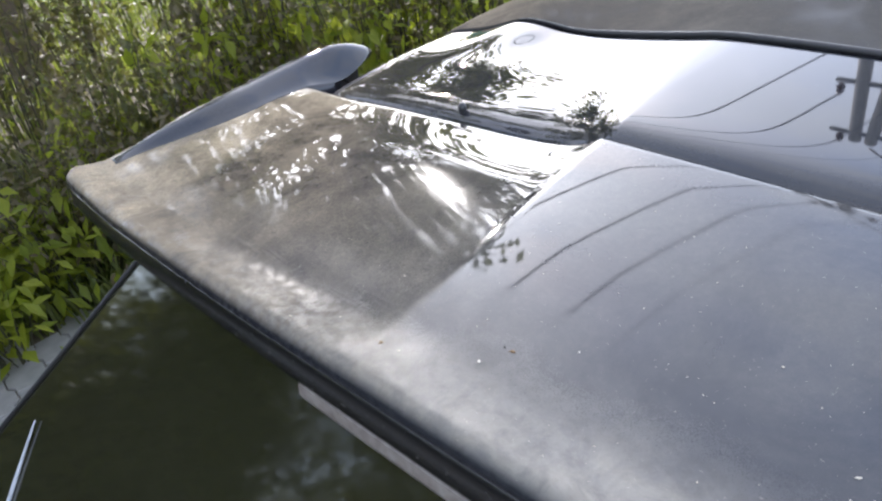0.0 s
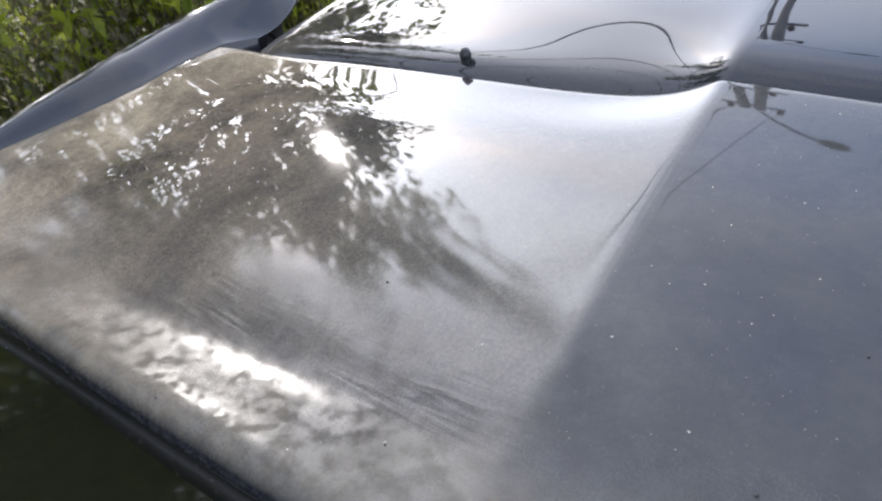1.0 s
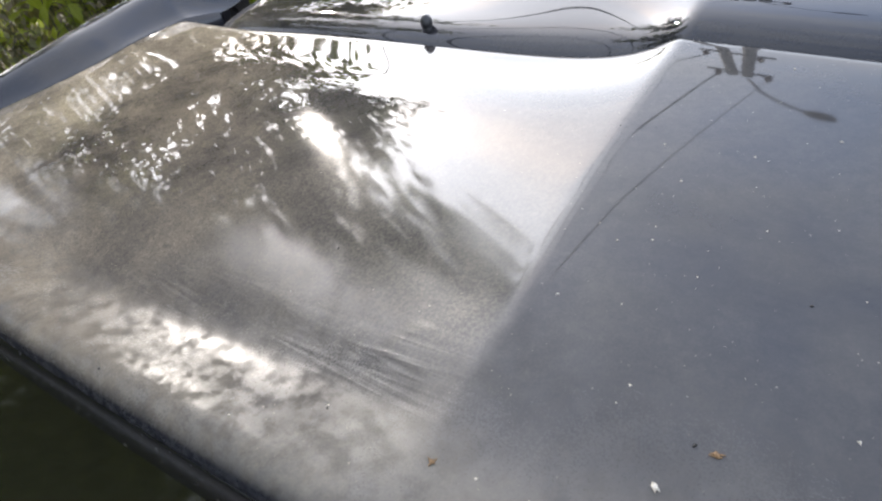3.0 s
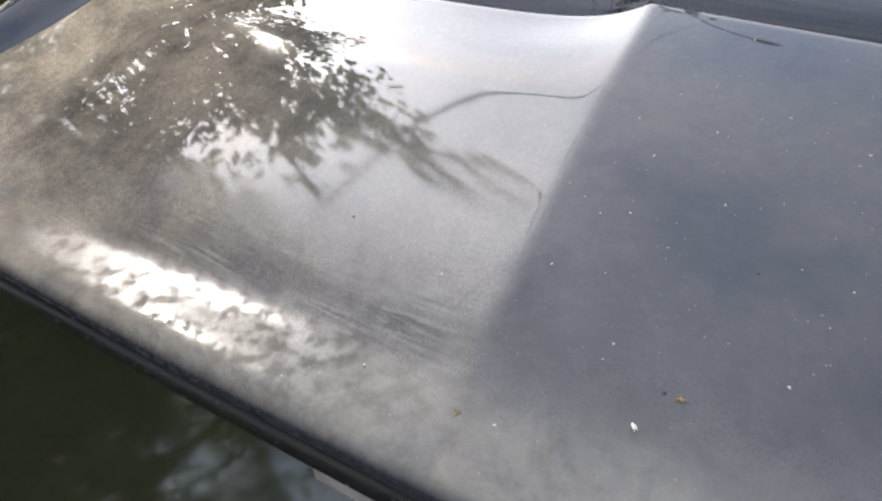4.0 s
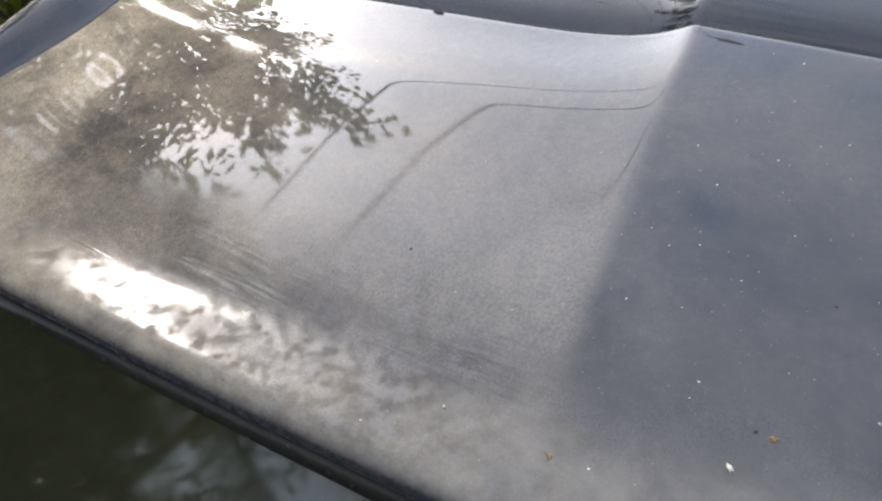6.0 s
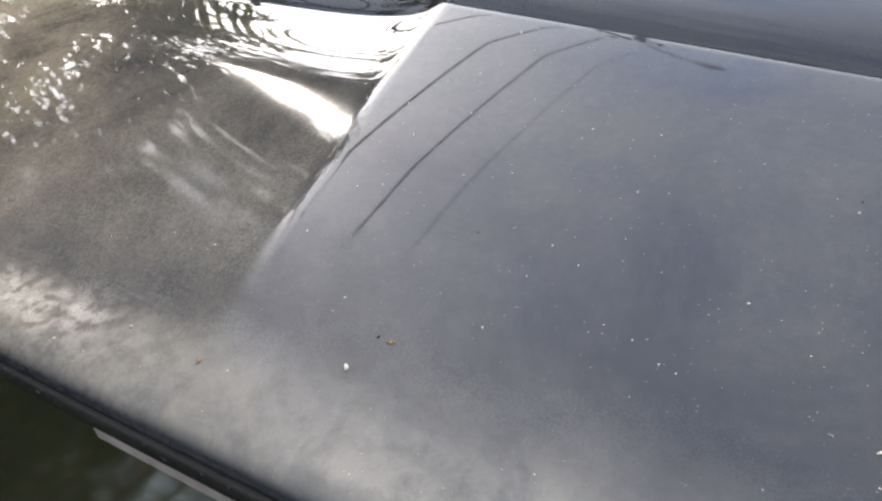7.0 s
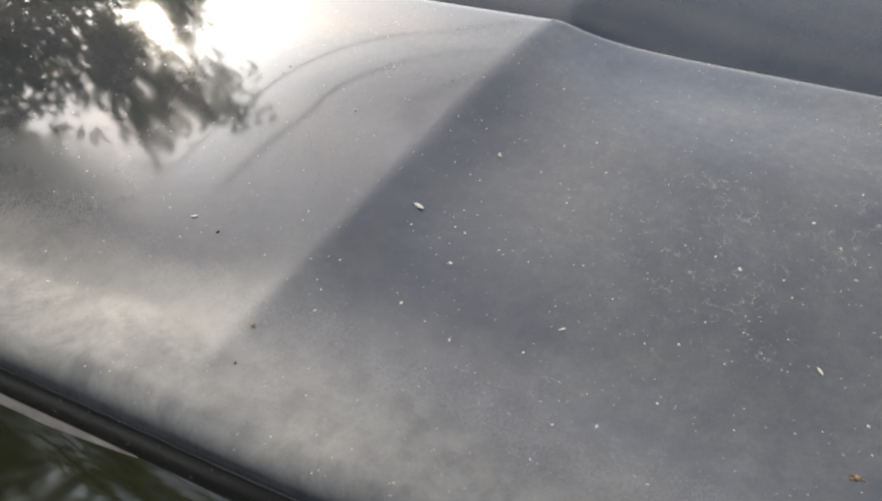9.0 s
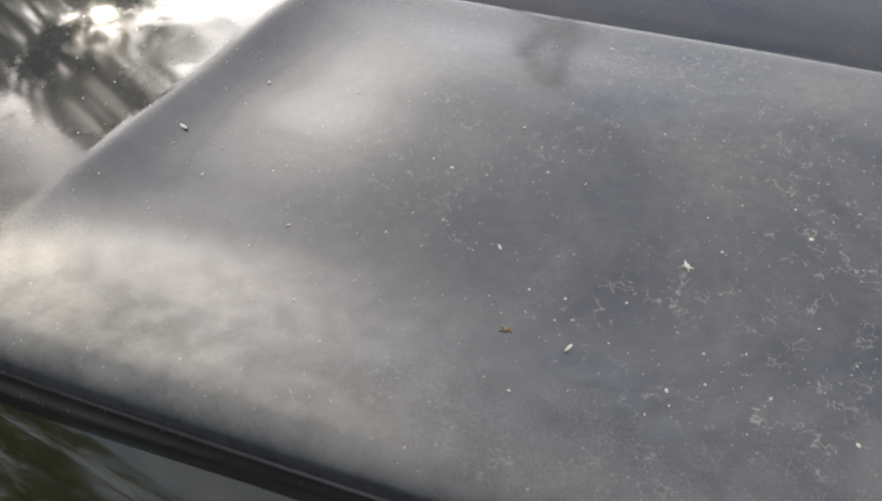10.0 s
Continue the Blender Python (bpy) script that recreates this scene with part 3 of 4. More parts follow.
for s in (-1, 1):
    for y in (0.25, 2.75):
        bm = bmesh.new()
        bmesh.ops.create_cone(bm, cap_ends=True, segments=36, radius1=0.31, radius2=0.31, depth=0.20)
        bmesh.ops.bevel(bm, geom=[e for e in bm.edges if len(e.link_faces) == 2 and any(len(f.verts) > 4 for f in e.link_faces)], offset=0.03, segments=3, affect="EDGES")
        bmesh.ops.transform(bm, matrix=pose(s * 0.78, y, 0.31, 0, 90, 0), verts=bm.verts)
        tyre = part("tyre", bm, TYRE, car)
        bm = bmesh.new()
        bmesh.ops.create_cone(bm, cap_ends=True, segments=24, radius1=0.20, radius2=0.19, depth=0.03)
        bmesh.ops.transform(bm, matrix=pose(s * 0.885, y, 0.31, 0, 90, 0), verts=bm.verts)
        part("rim", bm, RIM, car)


# ---- ground ----
bm = bmesh.new()
bmesh.ops.create_grid(bm, x_segments=40, y_segments=40, size=120)
for v in bm.verts:
    v.co.z = -0.02
ground = tagged(bm_object("ground", bm, EARTH), "bare earth and grit around the paving", "ground", kind="structure")


bm = box_bm((6.6, 14.0, 0.06), (0.45, 1.0, -0.045))
pavement = tagged(bm_object("pavement", bm, EARTH, False), "sandy joints under grey interlocking paving", "pavement", kind="structure")
PAVER = plain("grey_paver", (0.26, 0.25, 0.235), 0.85, second=(0.17, 0.165, 0.155), scale=11, bump=0.002)


def paver_mesh():
    """An interlocking paver with waisted sides and chamfered rim."""
    outline = [(-0.10, -0.055), (-0.06, -0.055), (-0.035, -0.080), (0.035, -0.080), (0.06, -0.055), (0.10, -0.055),
               (0.10, 0.055), (0.06, 0.055), (0.035, 0.080), (-0.035, 0.080), (-0.06, 0.055), (-0.10, 0.055)]
    n = len(outline)
    rings = [(1.0, -0.06), (1.0, -0.006), (0.955, 0.0)]
    verts = [((x * f) * 0.975, (y * f) * 0.965, z) for f, z in rings for x, y in outline]
    faces = [(i * n + j, i * n + (j + 1) % n, (i + 1) * n + (j + 1) % n, (i + 1) * n + j) for i in range(2) for j in range(n)]
    faces.append(tuple(range(2 * n, 3 * n)))
    me = bpy.data.meshes.new("paver")
    me.from_pydata(verts, [], faces)
    me.materials.append(PAVER)
    return me


# ---- plants ----
def leaf_mesh(name, centres, size, material, droop=0.3, rng=None, long=1.0):
    """Many folded leaves, each four triangles round a midrib."""
    rng = rng or np.random.default_rng(1)
    verts, faces = [], []
    for c in centres:
        s = size * rng.uniform(0.6, 1.3)
        yaw = rng.uniform(0, 2 * math.pi)
        pitch = rng.uniform(-1.1, 0.6) - droop
        u = np.array((math.cos(yaw) * math.cos(pitch), math.sin(yaw) * math.cos(pitch), math.sin(pitch)))
        w = np.array((-math.sin(yaw), math.cos(yaw), rng.uniform(-0.5, 0.5)))
        w /= np.linalg.norm(w)
        nrm = np.cross(u, w)
        c = np.asarray(c)
        k = len(verts)
        verts += [tuple(c), tuple(c + u * s * 0.45 * long + w * s * 0.27 + nrm * s * 0.06), tuple(c + u * s * long - nrm * s * 0.08),
                  tuple(c + u * s * 0.45 * long - w * s * 0.27 + nrm * s * 0.06), tuple(c + u * s * 0.48 * long)]
        faces += [(k, k + 4, k + 1), (k + 1, k + 4, k + 2), (k, k + 3, k + 4), (k + 3, k + 2, k + 4)]
    return mesh_object(name, verts, faces, material, False)


def merge_tubes(name, runs, material, sides=6):
    """Several rods in one mesh."""
    verts, faces = [], []
    for points, radii in runs:
        pts = [Vector(p) for p in points]
        base = len(verts)
        for i, p in enumerate(pts):
            way = (pts[min(i + 1, len(pts) - 1)] - pts[max(i - 1, 0)]).normalized()
            ref = Vector((0, 0, 1)) if abs(way.z) < 0.9 else Vector((1, 0, 0))
            u = way.cross(ref).normalized()
            v = u.cross(way)
            for k in range(sides):
                a = 2 * math.pi * k / sides
                verts.append(tuple(p + (u * math.cos(a) + v * math.sin(a)) * radii[i]))
        for i in range(len(pts) - 1):
            for k in range(sides):
                a, b = base + i * sides + k, base + i * sides + (k + 1) % sides
                faces.append((a, b, b + sides, a + sides))
    return mesh_object(name, verts, faces, material)


def build_tree(seed, at, height, spread, leaves, label, leaf=0.11, low=0.35, material=None, lean=(0, 0), sun_clumps=(), bare=(99, 0)):
    rng = np.random.default_rng(seed)
    base = np.array((*at, -0.05))
    tree = tagged(new("tree"), label, "tree")
    tree.matrix_basis = pose(*at, 0)
    runs, tips = [], []
    trunk = [base + np.array((lean[0] * t + 0.15 * math.sin(3 * t + seed), lean[1] * t + 0.12 * math.cos(2.3 * t + seed), height * 0.93 * t)) for t in np.linspace(0, 1, 9)]
    r0 = 0.022 * height
    runs.append((trunk, [r0 * (1 - 0.9 * t) + 0.01 for t in np.linspace(0, 1, 9)]))
    for i in range(20):
        t = rng.uniform(low, 0.97)
        k = t * 8
        start = trunk[int(k)] * (1 - k % 1) + trunk[min(8, int(k) + 1)] * (k % 1)
        yaw = i * 2.4 + rng.uniform(-0.4, 0.4)
        reach = spread * (1.15 - 0.75 * abs(t - 0.55) * 1.6) * rng.uniform(0.6, 1.1)
        rise = rng.uniform(0.0, 0.45) * reach
        way = np.array((math.cos(yaw) * reach, math.sin(yaw) * reach, rise))
        limb = [start + way * s + np.array((0, 0, -0.22 * reach * s * s)) + rng.normal(0, 0.04 * reach, 3) * s for s in np.linspace(0, 1, 6)]
        runs.append((limb, [r0 * 0.36 * (1 - 0.88 * s) + 0.004 for s in np.linspace(0, 1, 6)]))
        for _ in range(9):
            s = rng.uniform(0.3, 1.0)
            k2 = s * 5
            b = limb[int(k2)] * (1 - k2 % 1) + limb[min(5, int(k2) + 1)] * (k2 % 1)
            way2 = rng.normal(0, 1, 3) * (1, 1, 0.5)
            way2 *= 0.30 * spread / np.linalg.norm(way2)
            twig = [b, b + way2 * 0.55 + (0, 0, 0.03), b + way2 - np.array((0, 0, 0.10 * spread))]
            runs.append((twig, [0.010, 0.006, 0.003]))
            tips.append(twig)
    under(merge_tubes("trunk", runs, BARK), tree)
    centres = []
    for j in range(leaves):
        a, b, c = tips[j % len(tips)]
        s = rng.uniform(0.1, 1.05)
        p = a * (1 - s) + c * s + rng.normal(0, 0.055 * spread, 3)
        # leaves left out along the sun's line to let light onto the spoiler
        if min((Vector(p) - Vector((sx, -0.02, 1.45))).angle(SUN_DIR) for sx in (-0.35, -0.15, 0.05, 0.25)) < radians(1.2) * rng.uniform(0.2, 1.5):
            continue
        if p[1] + rng.normal(0, 0.12) > bare[0] and p[2] + rng.normal(0, 0.12) < bare[1]:
            continue
        centres.append(p)
    # extra leaf clumps, added to screen the sun's reflection
    for at_clump, size, count in sun_clumps:
        for _ in range(count):
            centres.append(np.array(at_clump) + rng.normal(0, size, 3))
    under(leaf_mesh("crown", centres, leaf, material or LEAF_TREE, rng=rng), tree)
    return tree


build_tree(3, (-5.6, 2.7), 6.15, 2.08, 16000, "leafy green tree with hanging twigs above the weeds", 0.12, sun_clumps=[((-5.05, 3.25, 4.95), 0.13, 220)], bare=(3.55, 4.5))
build_tree(5, (-6.1, 0.7), 7.2, 2.4, 12000, "broad leafy tree above the weedy bank", 0.14, 0.15)
build_tree(8, (-5.1, -3.4), 6.4, 2.0, 13000, "green tree behind the parked car", low=0.12)
build_tree(12, (-2.6, -5.2), 5.8, 2.2, 9000, "green tree behind the parked car", low=0.12)
build_tree(15, (1.2, -6.4), 5.4, 2.2, 8000, "green tree behind the parked car", low=0.12)
build_tree(17, (-6.4, -7.5), 7.0, 2.6, 13000, "tall green tree behind the parked car", low=0.12)


def build_shrub(seed, at, height, spread, count, material, label, leaf=0.09, name="shrub", long=1.0):
    rng = np.random.default_rng(seed)
    shrub = tagged(new(name), label, "shrub")
    shrub.matrix_basis = pose(*at, 0)
    runs, centres = [], []
    for i in range(16):
        yaw, out = rng.uniform(0, 2 * math.pi), spread * rng.uniform(0.15, 1.0)
        h = height * rng.uniform(0.55, 1.05)
        b = np.array((at[0] + 0.15 * spread * math.cos(yaw), at[1] + 0.15 * spread * math.sin(yaw), -0.03))
        tip = np.array((at[0] + out * math.cos(yaw), at[1] + out * math.sin(yaw), h))
        stem = [b * (1 - s) + tip * s + np.array((0, 0, 0.12 * h * math.sin(math.pi * s))) for s in np.linspace(0, 1, 6)]
        runs.append((stem, [0.0055 * (1 - 0.75 * s) for s in np.linspace(0, 1, 6)]))
        for _ in range(count // 16):
            s = rng.uniform(0.18, 1.0) ** 0.8
            p = b * (1 - s) + tip * s + np.array((0, 0, 0.12 * h * math.sin(math.pi * s)))
            centres.append(p + rng.normal(0, 0.09 * spread + 0.03, 3))
    if name == "leafy_weed":
        for run in runs:
            under(merge_tubes("stem", [run], STEM, 5), shrub)
    else:
        under(merge_tubes("stem", runs, STEM, 5), shrub)
    under(leaf_mesh("foliage", centres, leaf, material, rng=rng, long=long), shrub)
    return shrub


rng = np.random.default_rng(21)
# weedy bank: dark shrubs behind, leafy weeds in the sun-brightened leaf colour before them
for i in range(20):
    u = (i % 10) / 9
    build_shrub(300 + i, (-4.4 + 4.6 * u, -2.6 - 2.0 * u - 0.8 * (i // 10) + rng.uniform(-0.3, 0.3)), (3.1 if u < 0.15 else 2.0) * rng.uniform(0.85, 1.2), rng.uniform(0.7, 1.0), 1100 if u < 0.15 else 700, LEAF_SHADE, "tall shaded green shrub behind the parked car", 0.11)
for i in range(7):
    build_shrub(340 + i, (-3.3 - 0.25 * (i % 2), -1.75 - 0.17 * i), 2.7 * rng.uniform(0.9, 1.15), 0.5, 1300, LEAF_TREE, "tall dense green shrub beside the paving", 0.10)
for i in range(26):
    u = i / 25
    x = -4.2 - 1.6 * rng.uniform(0, 1) + 1.6 * u
    y = -1.6 + 8.2 * u + rng.uniform(-0.3, 0.3)
    build_shrub(100 + i, (x, y), rng.uniform(0.9, 1.7) + 0.5 * (i < 10), rng.uniform(0.5, 0.8), 1000, (LEAF_DRY, LEAF_SHADE)[i % 3 == 2], ("withered brown shrub on the weedy bank", "dense shaded green shrub on the weedy bank")[i % 3 == 2], 0.065)
for i in range(12):
    u = i / 11
    build_shrub(400 + i, (-3.75 + 0.5 * rng.uniform(0, 1), -1.0 + 2.6 * u), rng.uniform(0.55, 1.0), rng.uniform(0.35, 0.5), 900, (LEAF_DRY, LEAF_SHADE, LEAF_DRY)[i % 3], ("low withered brown shrub at the paving", "low green shrub at the paving", "low withered brown shrub at the paving")[i % 3], 0.05)
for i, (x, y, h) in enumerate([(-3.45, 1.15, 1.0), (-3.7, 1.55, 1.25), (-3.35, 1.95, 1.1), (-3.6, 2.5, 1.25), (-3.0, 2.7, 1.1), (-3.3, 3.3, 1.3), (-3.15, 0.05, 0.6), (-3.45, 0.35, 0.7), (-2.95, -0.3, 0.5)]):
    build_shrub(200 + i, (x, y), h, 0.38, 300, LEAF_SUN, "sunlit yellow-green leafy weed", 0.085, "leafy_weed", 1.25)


def blades(name, points, height, material, rng, width=0.008, bend=0.5, label="", category="grass"):
    verts, faces = [], []
    for x, y in points:
        h = height * rng.uniform(0.5, 1.2)
        yaw = rng.uniform(0, 2 * math.pi)
        lean = rng.uniform(0.1, bend) * h
        w = width * rng.uniform(0.6, 1.4)
        cx, sx = math.cos(yaw), math.sin(yaw)
        k = len(verts)
        for t, f in ((0, 1.0), (0.4, 0.9), (0.75, 0.6)):
            px, py, pz = x + cx * lean * t * t, y + sx * lean * t * t, -0.03 + h * t
            verts += [(px - sx * w * f, py + cx * w * f, pz), (px + sx * w * f, py - cx * w * f, pz)]
        verts.append((x + cx * lean, y + sx * lean, -0.03 + h * (1 - 0.25 * lean / h)))
        faces += [(k, k + 1, k + 3, k + 2), (k + 2, k + 3, k + 5, k + 4), (k + 4, k + 5, k + 6)]
    return tagged(mesh_object(name, verts, faces, material, False), label, category, kind="stuff")


def verge(n, x0, x1, y0, y1):
    out = []
    while len(out) < n:
        x, y = rng.uniform(x0, x1), rng.uniform(y0, y1)
        if x < -2.98 + 0.45 * (y + 0.1) * (1 if y < 0.3 else 0.3):
            out.append((x, y))
    return out


blades("grass", verge(9000, -4.6, -2.7, -2.2, 3.5), 0.26, GRASS, rng, 0.006, 0.8, "green grass and low weeds along the paving")
blades("dry_grass", verge(260, -5.0, -3.4, -2.2, 3.0), 0.8, STRAW, rng, 0.005, 1.3, "tall dry brown grass stalks on the bank")
blades("far_grass", [(rng.uniform(-12, -3.6), rng.uniform(-6, 14)) for _ in range(9000)], 0.55, GRASS, rng, 0.012, 0.6, "rough grass beyond the shrubs")

far = np.random.default_rng(31)
centres = []
for k in range(90):
    az, r = math.radians(far.uniform(-70, 250)), far.uniform(20, 30)
    base, tall = np.array((-math.sin(az) * r, math.cos(az) * r, 0.0)), far.uniform(2.2, 3.5)
    for _ in range(150):
        s = far.uniform(0.05, 1.0)
        centres.append(base + far.normal(0, 1, 3) * (1.6, 1.6, 0.5) * (1.15 - 0.7 * s) + np.array((0, 0, tall * s)))
tagged(leaf_mesh("far_woods", centres, 0.75, LEAF_TREE, rng=far), "hazy green belt of distant trees", "woods", kind="stuff")

# ---- fence ----
fence = tagged(new("fence"), "green ribbed metal fence beyond the weeds", "fence")
fx, fy = -6.0, 6.2
fence.matrix_basis = pose(fx, fy, 0)
way = Vector((0.55, 0.83, 0)).normalized()
for i in range(60):
    p = Vector((fx, fy, 0)) + way * (i - 30) * 0.115
    yaw = math.degrees(math.atan2(way.y, way.x))
    bm = box_bm((0.10, 0.03, 1.7), (0, 0, 0), 0.008, segments=1)
    bmesh.ops.transform(bm, matrix=pose(p.x, p.y, 0.85, 0, 0, yaw), verts=bm.verts)
    part("slat", bm, FENCE_GREEN, fence)
for z in (0.4, 1.4):
    bm = box_bm((7.0, 0.03, 0.05), (0, 0, 0), 0.005, segments=1)
    bmesh.ops.transform(bm, matrix=pose(fx + 0.03, fy - 0.02, z, 0, 0, math.degrees(math.atan2(way.y, way.x))) @ pose(0, 0.04, 0), verts=bm.verts)
    part("rail", bm, FENCE_GREEN, fence)

# ---- power pole with street lamp and wires ----
pole = tagged(new("power_pole"), "twin-leg concrete power pole with insulators and a street lamp", "pole")
PX, PY, PZ = -2.7, 8.5, 7.0
pole.matrix_basis = pose(PX, PY, 0)
for s in (-1, 1):
    under(tube("leg", [(PX + s * 0.55, PY, -0.1), (PX + s * 0.10, PY, PZ)], [0.13, 0.08], CONCRETE, 10), pole)
bm = box_bm((0.9, 0.06, 0.06), (PX, PY, PZ - 0.15), 0.01)
part("crossarm", bm, GREY_METAL, pole)
bm = box_bm((1.0, 0.06, 0.06), (PX, PY, PZ - 1.0), 0.01)
part("crossarm", bm, GREY_METAL, pole)
bm = box_bm((0.8, 0.06, 0.08), (PX, PY, PZ - 1.93), 0.01)
part("crossarm", bm, GREY_METAL, pole)
# attachment across and below the top, and the wire's radius
HOOKS = [(-0.42, -0.92, 0.014), (-0.36, -1.85, 0.011), (-0.30, -0.07, 0.006), (0.30, -0.92, 0.007), (0.38, -0.07, 0.006)]
for hx, hz, _ in HOOKS:
    bm = bmesh.new()
    for k, (r, z) in enumerate(((0.035, 0.0), (0.06, 0.04), (0.035, 0.08), (0.055, 0.11), (0.03, 0.15))):
        bmesh.ops.create_cone(bm, cap_ends=True, segments=12, radius1=r, radius2=r * 0.7, depth=0.045, matrix=Matrix.Translation((PX + hx, PY, PZ + hz + z)))
    part("insulator", bm, CERAMIC, pole)
arm = [(PX + 0.1, PY, PZ + 0.1), (PX + 0.30, PY, PZ + 0.38), (PX + 0.60, PY, PZ + 0.56), (PX + 0.92, PY, PZ + 0.66)]
under(tube("lamp_arm", arm, 0.022, GREY_METAL, 8), pole)
bm = bmesh.new()
bmesh.ops.create_uvsphere(bm, u_segments=18, v_segments=10, radius=1)
bmesh.ops.scale(bm, vec=(0.23, 0.10, 0.06), verts=bm.verts)
bmesh.ops.transform(bm, matrix=pose(PX + 1.10, PY, PZ + 0.69, 0, -6, 0), verts=bm.verts)
part("lamp_head", bm, GREY_METAL, pole, "grey street lamp head, unlit")
for hx, hz, radius in HOOKS:
    a = Vector((PX + hx, PY, PZ + hz + 0.15))
    b = Vector((PX + hx - 34.5 * 0.123, PY - 34.5, PZ + hz + 0.15))
    pts = [a.lerp(b, t) - Vector((0, 0, 0.25 * 4 * t * (1 - t))) for t in np.linspace(0, 1, 26)]
    tagged(tube("overhead_wire", [tuple(p) for p in pts], radius, WIRE, 6), "thin black overhead power wire hung from the pole", "wire", "overhead wires")

# ---- debris on the spoiler ----
rng = np.random.default_rng(77)


def bit(name, x, y, size, material, label, category, stretch=1.6, top=spoiler_top):
    """A torn crumb: a lumpy core with thin slivers lying across it."""
    bm = bmesh.new()
    pieces = [(1.0, 0.75, 0.5, 0.0, 0.0)]
    if size > 0.0008:
        pieces += [(stretch * 1.2, 0.28, 0.22, rng.uniform(0, 180), 0.2), (stretch, 0.22, 0.25, rng.uniform(0, 180), -0.3)]
    for sx, sy, sz, turn, off in pieces:
        made = bmesh.ops.create_icosphere(bm, subdivisions=2, radius=1)["verts"]
        for v in made:
            v.co *= 1 + 0.45 * noise.noise(v.co * 2.1 + Vector((x * 90 + turn, y * 90, off * 7)))
        bmesh.ops.scale(bm, vec=(size * sx, size * sy, size * sz), verts=made)
        bmesh.ops.transform(bm, matrix=pose(size * off, -size * off, 0, rng.uniform(-14, 14), rng.uniform(-14, 14), turn), verts=made)
    bmesh.ops.transform(bm, matrix=pose(x, y, top(x, y) + size * 0.25, 0, 0, rng.uniform(0, 180)), verts=bm.verts)
    return tagged(bm_object(name, bm, material), label, category, "debris on the spoiler")


LARGE_HUSKS = [(0.061, 0.18, 1.2), (0.115, 0.097, 1.4), (0.188, 0.1, 1.6), (0.197, 0.042, 1.4), (0.19, 0.018, 1.2), (0.04, 0.05, 1.2), (0.061, -0.039, 1.2), (0.272, 0.003, 1.2), (0.293, 0.078, 1.3),
               (0.31, 0.107, 1.3), (0.322, 0.175, 1.5), (0.384, 0.067, 2), (0.417, 0.094, 1.4), (0.391, 0.019, 1.2), (0.439, 0.023, 1.2), (-0.081, -0.036, 2)]
HUSKS_MIDDLE = [(0.081, 0.181, 0.8), (0.064, 0.106, 1.1), (0.115, 0.13, 1), (0.129, 0.13, 0.8), (0.111, 0.11, 0.7), (0.104, 0.074, 0.9), (0.101, 0.107, 0.5), (0.196, 0.148, 0.9), (0.161, 0.137, 0.8),
                (0.171, 0.153, 0.6), (0.172, 0.114, 0.9), (0.162, 0.111, 0.8), (0.176, 0.111, 0.8), (0.163, 0.102, 0.7), (0.133, 0.086, 0.6), (0.173, 0.088, 0.8), (0.187, 0.084, 0.8), (0.193, 0.074, 0.7),
                (0.189, 0.067, 0.7), (0.195, 0.067, 0.7), (0.195, 0.057, 1.1), (0.174, 0.051, 1), (0.192, 0.05, 0.6), (0.19, 0.043, 0.7), (0.165, -0.001, 1.1), (0.202, 0.015, 0.9)]
HUSKS_CREASE = [(0.151, 0.063, 0.8), (0.134, 0.032, 0.9), (0.131, 0.011, 0.9), (0.157, 0.011, 0.6), (0.161, 0.008, 0.7), (0.214, 0.012, 1.1), (0.211, 0.055, 0.9), (-0.049, 0.106, 0.6), (0.027, 0.013, 0.7),
                (0.009, 0.019, 0.7), (0.073, -0.034, 1.1), (0.064, 0.038, 0.8), (0.099, 0.039, 0.7), (0.044, -0.028, 0.8), (0.063, -0.013, 0.6), (0.088, -0.01, 0.7), (0.26, -0.003, 1.1), (0.284, 0.08, 1),
                (0.307, 0.079, 0.9), (0.289, 0.054, 0.8), (0.301, 0.055, 0.7), (0.284, 0.043, 1), (0.274, 0.039, 0.8), (0.285, 0.02, 0.8), (0.239, 0.019, 0.9), (0.258, 0.051, 0.6)]
HUSKS_DULL_SIDE = [(0.26, -0.018, 0.7), (0.292, -0.009, 0.8), (0.195, 0.186, 0.9), (0.202, 0.128, 0.7), (0.223, 0.121, 0.7), (0.233, 0.106, 0.8), (0.263, 0.161, 0.7), (0.275, 0.165, 0.7), (0.322, 0.127, 0.9),
                   (0.225, 0.086, 0.6), (0.182, 0.085, 0.8), (0.19, 0.058, 1), (0.258, 0.107, 0.6), (0.36, 0.123, 0.9), (0.342, 0.088, 0.8), (0.41, 0.105, 0.9), (0.429, 0.111, 0.9), (0.353, 0.04, 1),
                   (0.341, 0.039, 0.9), (0.393, 0.014, 0.8), (0.352, -0.001, 1), (0.388, 0.008, 0.8), (0.425, 0.06, 0.9), (0.408, 0.042, 0.7), (0.417, 0.029, 0.9), (0.4, 0.026, 0.9)]
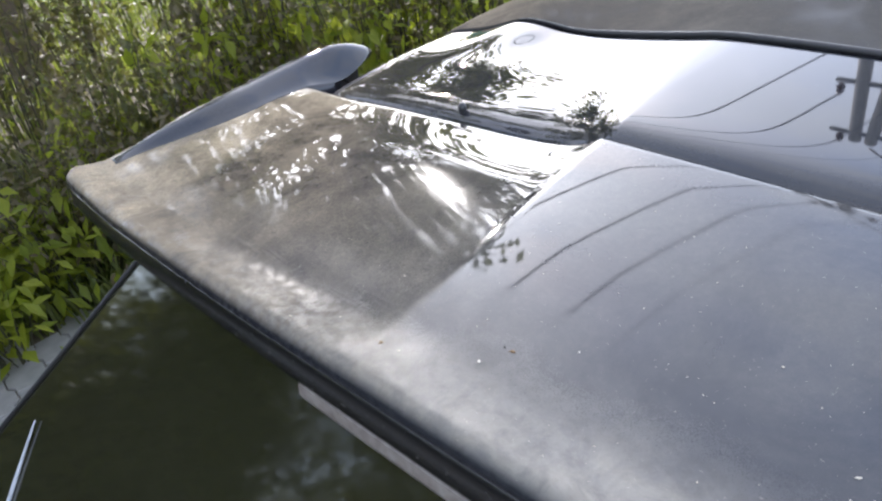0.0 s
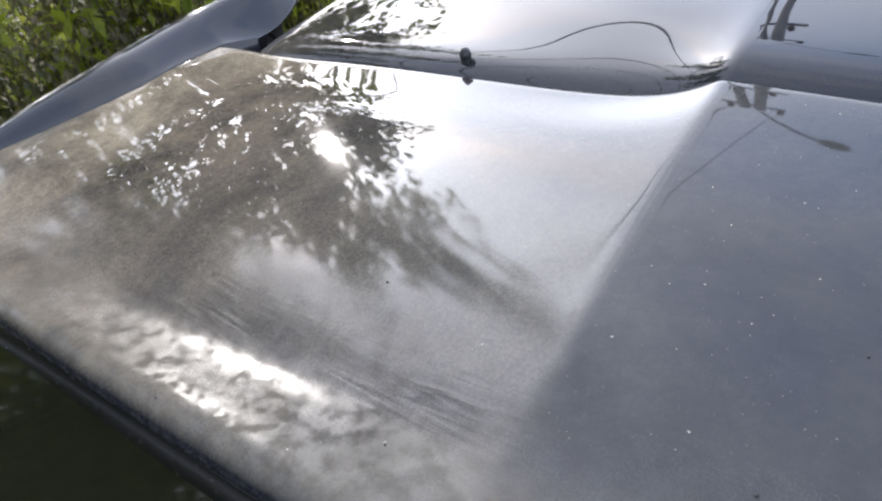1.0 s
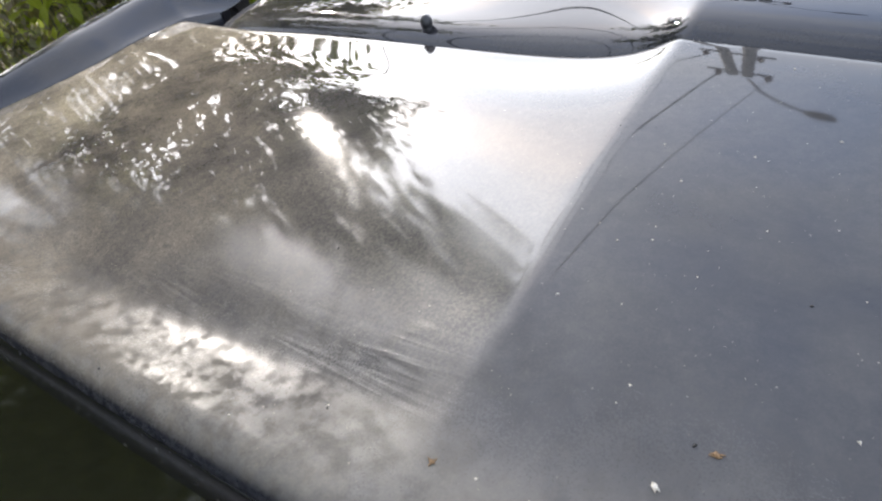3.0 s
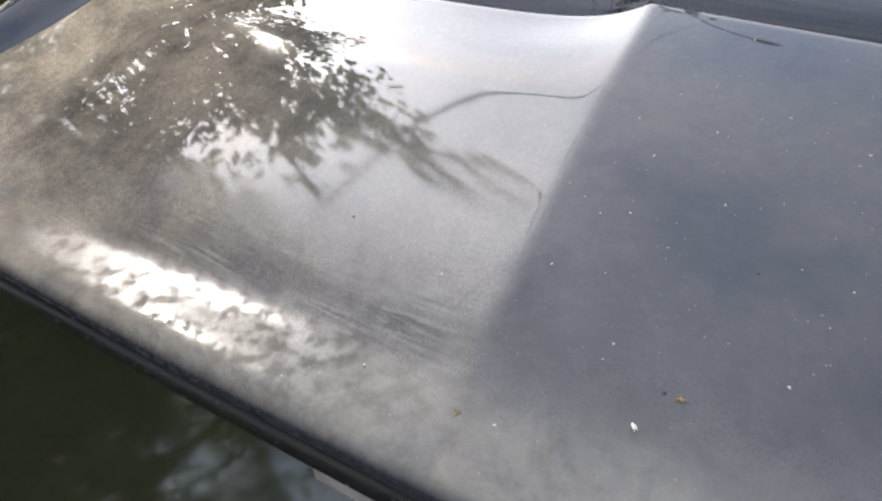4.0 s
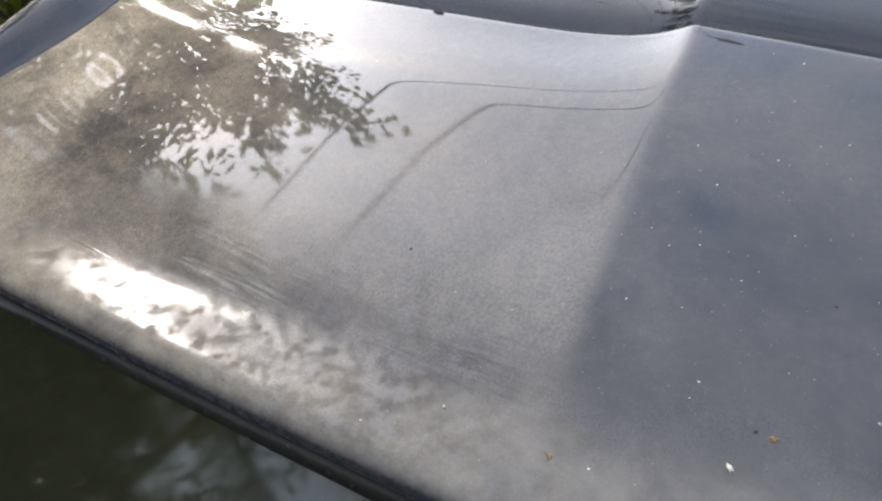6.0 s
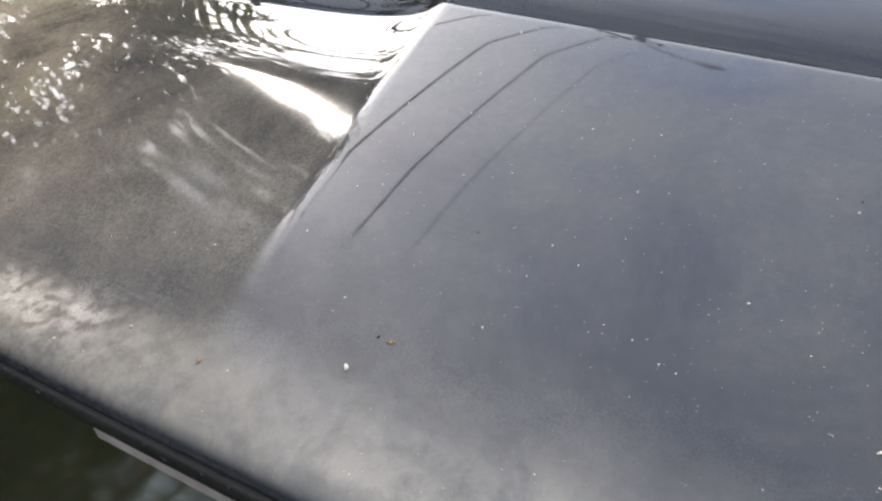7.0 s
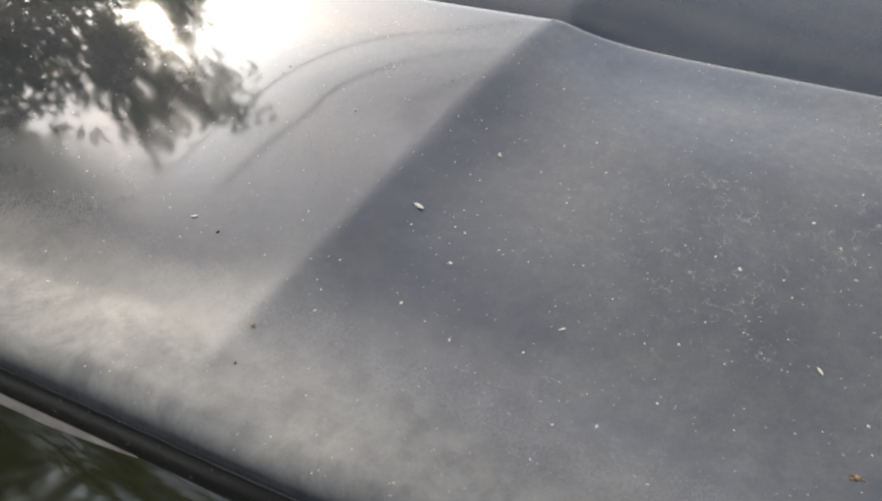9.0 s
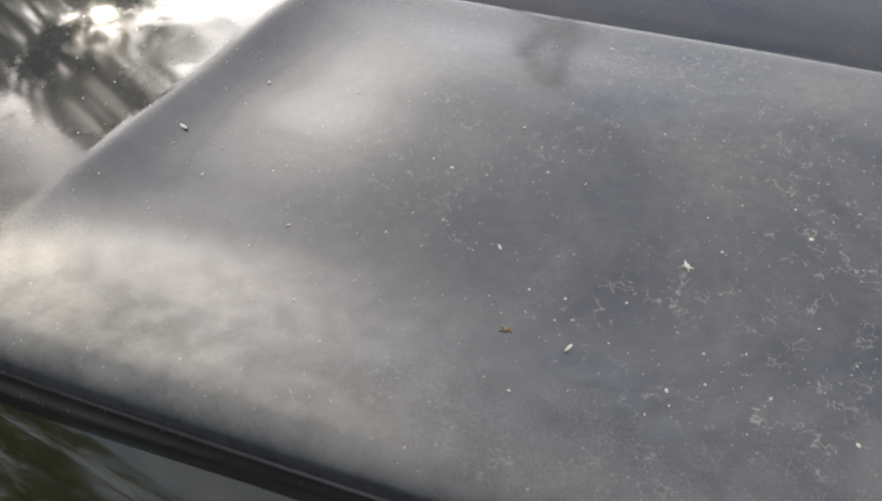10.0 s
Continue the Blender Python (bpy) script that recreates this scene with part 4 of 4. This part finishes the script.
HUSKS_LEFT = [(0.371, 0.046, 0.8), (0.397, 0.037, 0.8), (0.371, 0.029, 0.7), (0.211, 0.115, 0.7), (0.314, 0.058, 0.6), (0.358, 0.033, 0.7), (0.299, 0.042, 0.6), (-0.124, 0.08, 0.9), (-0.139, 0.099, 0.8),
              (-0.131, 0.042, 0.8), (-0.137, 0.011, 1), (-0.088, 0.066, 0.8), (-0.12, 0.047, 0.9), (-0.178, -0.01, 1), (-0.333, 0.112, 0.8), (-0.182, -0.06, 0.9), (-0.207, -0.081, 0.7), (-0.122, -0.059, 1),
              (-0.112, 0.169, 1), (-0.047, 0.113, 1), (-0.015, 0.085, 1), (-0.018, 0.12, 0.9), (-0.101, -0.018, 0.7), (-0.035, 0.046, 0.9)]
for x, y, s in LARGE_HUSKS:
    bit("husk", x, y, s * 0.00055, HUSK, "pale torn seed husk lying on the dusty spoiler", "debris", 1.8)
for x, y, s in HUSKS_MIDDLE + HUSKS_CREASE + HUSKS_DULL_SIDE + HUSKS_LEFT:
    bit("husk", x, y, s * 0.00052, HUSK, "tiny pale seed husk lying on the dusty spoiler", "debris", 1.3)
for x, y, s in [(-0.071, -0.02, 1.9), (-0.136, -0.061, 1.6), (0.151, -0.018, 1.5), (0.341, 0.021, 1.8)]:
    bit("dry_bud", x, y, s * 0.0006, BROWN_BIT, "small brown dry bud on the spoiler", "debris", 1.7)
for x, y, s in [(-0.238, 0.002, 1.1), (-0.271, -0.093, 0.9), (-0.181, -0.061, 0.7), (-0.066, 0.04, 0.9), (-0.077, -0.02, 1.2), (0.064, 0.112, 0.8), (0.105, 0.012, 1.3), (0.158, -0.034, 0.9)]:
    bit("dark_crumb", x, y, s * 0.0006, DARK_BIT, "tiny dark crumb on the spoiler", "debris", 1.2)


def seed_grain(x, y, length, yaw):
    """A smooth oblong seed with a seam, lying flat."""
    bm = bmesh.new()
    bmesh.ops.create_uvsphere(bm, u_segments=12, v_segments=10, radius=1)
    for v in bm.verts:
        v.co.y *= 0.30 * (1 + 0.25 * v.co.x) * (1 - 0.18 * max(0.0, v.co.z) * (abs(v.co.y) < 0.3))
        v.co.z *= 0.26
    bmesh.ops.scale(bm, vec=(length / 2, length / 2, length / 2), verts=bm.verts)
    bmesh.ops.transform(bm, matrix=pose(x, y, spoiler_top(x, y) + length * 0.12, 0, 3, yaw), verts=bm.verts)
    return tagged(bm_object("seed", bm, HUSK), "pale oblong seed lying on the dusty spoiler", "debris", "debris on the spoiler")


for x, y, length, yaw in [(0.172, 0.06, 0.0052, -12), (0.09, 0.014, 0.0032, 41), (0.247, 0.033, 0.0026, 45), (0.325, 0.051, 0.0031, -45), (0.361, 0.022, 0.0036, 75)]:
    seed_grain(x, y, length, yaw)

# fine pale flakes, thicker towards the dull side
verts, faces = [], []
for _ in range(1500):
    x = rng.triangular(-0.30, 0.60, 0.62)
    y = rng.uniform(edge_y(x) + 0.012, seam_y(x) - 0.010)
    s = 0.00022 * math.exp(rng.normal(0, 0.42))
    z, a, k = spoiler_top(x, y) - 0.00005, rng.uniform(0, 6.28), len(verts)
    for q in range(3):
        verts.append((x + s * (1.6 if q == 0 else 1.0) * math.cos(a + 2.09 * q), y + s * math.sin(a + 2.09 * q), z))
    verts.append((x, y, z + s * 0.8))
    faces += [(k, k + 1, k + 3), (k + 1, k + 2, k + 3), (k + 2, k, k + 3)]
tagged(mesh_object("dust_flakes", verts, faces, HUSK, False), "fine pale dust flakes scattered on the spoiler", "dust", kind="stuff")

# ---- pavers beside the car ----
me = paver_mesh()
rng = np.random.default_rng(5)
for i in range(11):
    for j in range(24):
        x, y = -3.0 + 0.2 * i, -2.2 + 0.135 * j
        ob = new("paver", me)
        ob.matrix_basis = pose(x + (0.1 if j % 2 else 0.0), y, 0.004 + rng.uniform(-0.003, 0.003), rng.uniform(-0.5, 0.5), rng.uniform(-0.5, 0.5), rng.uniform(-1, 1))
        ob.parent = pavement
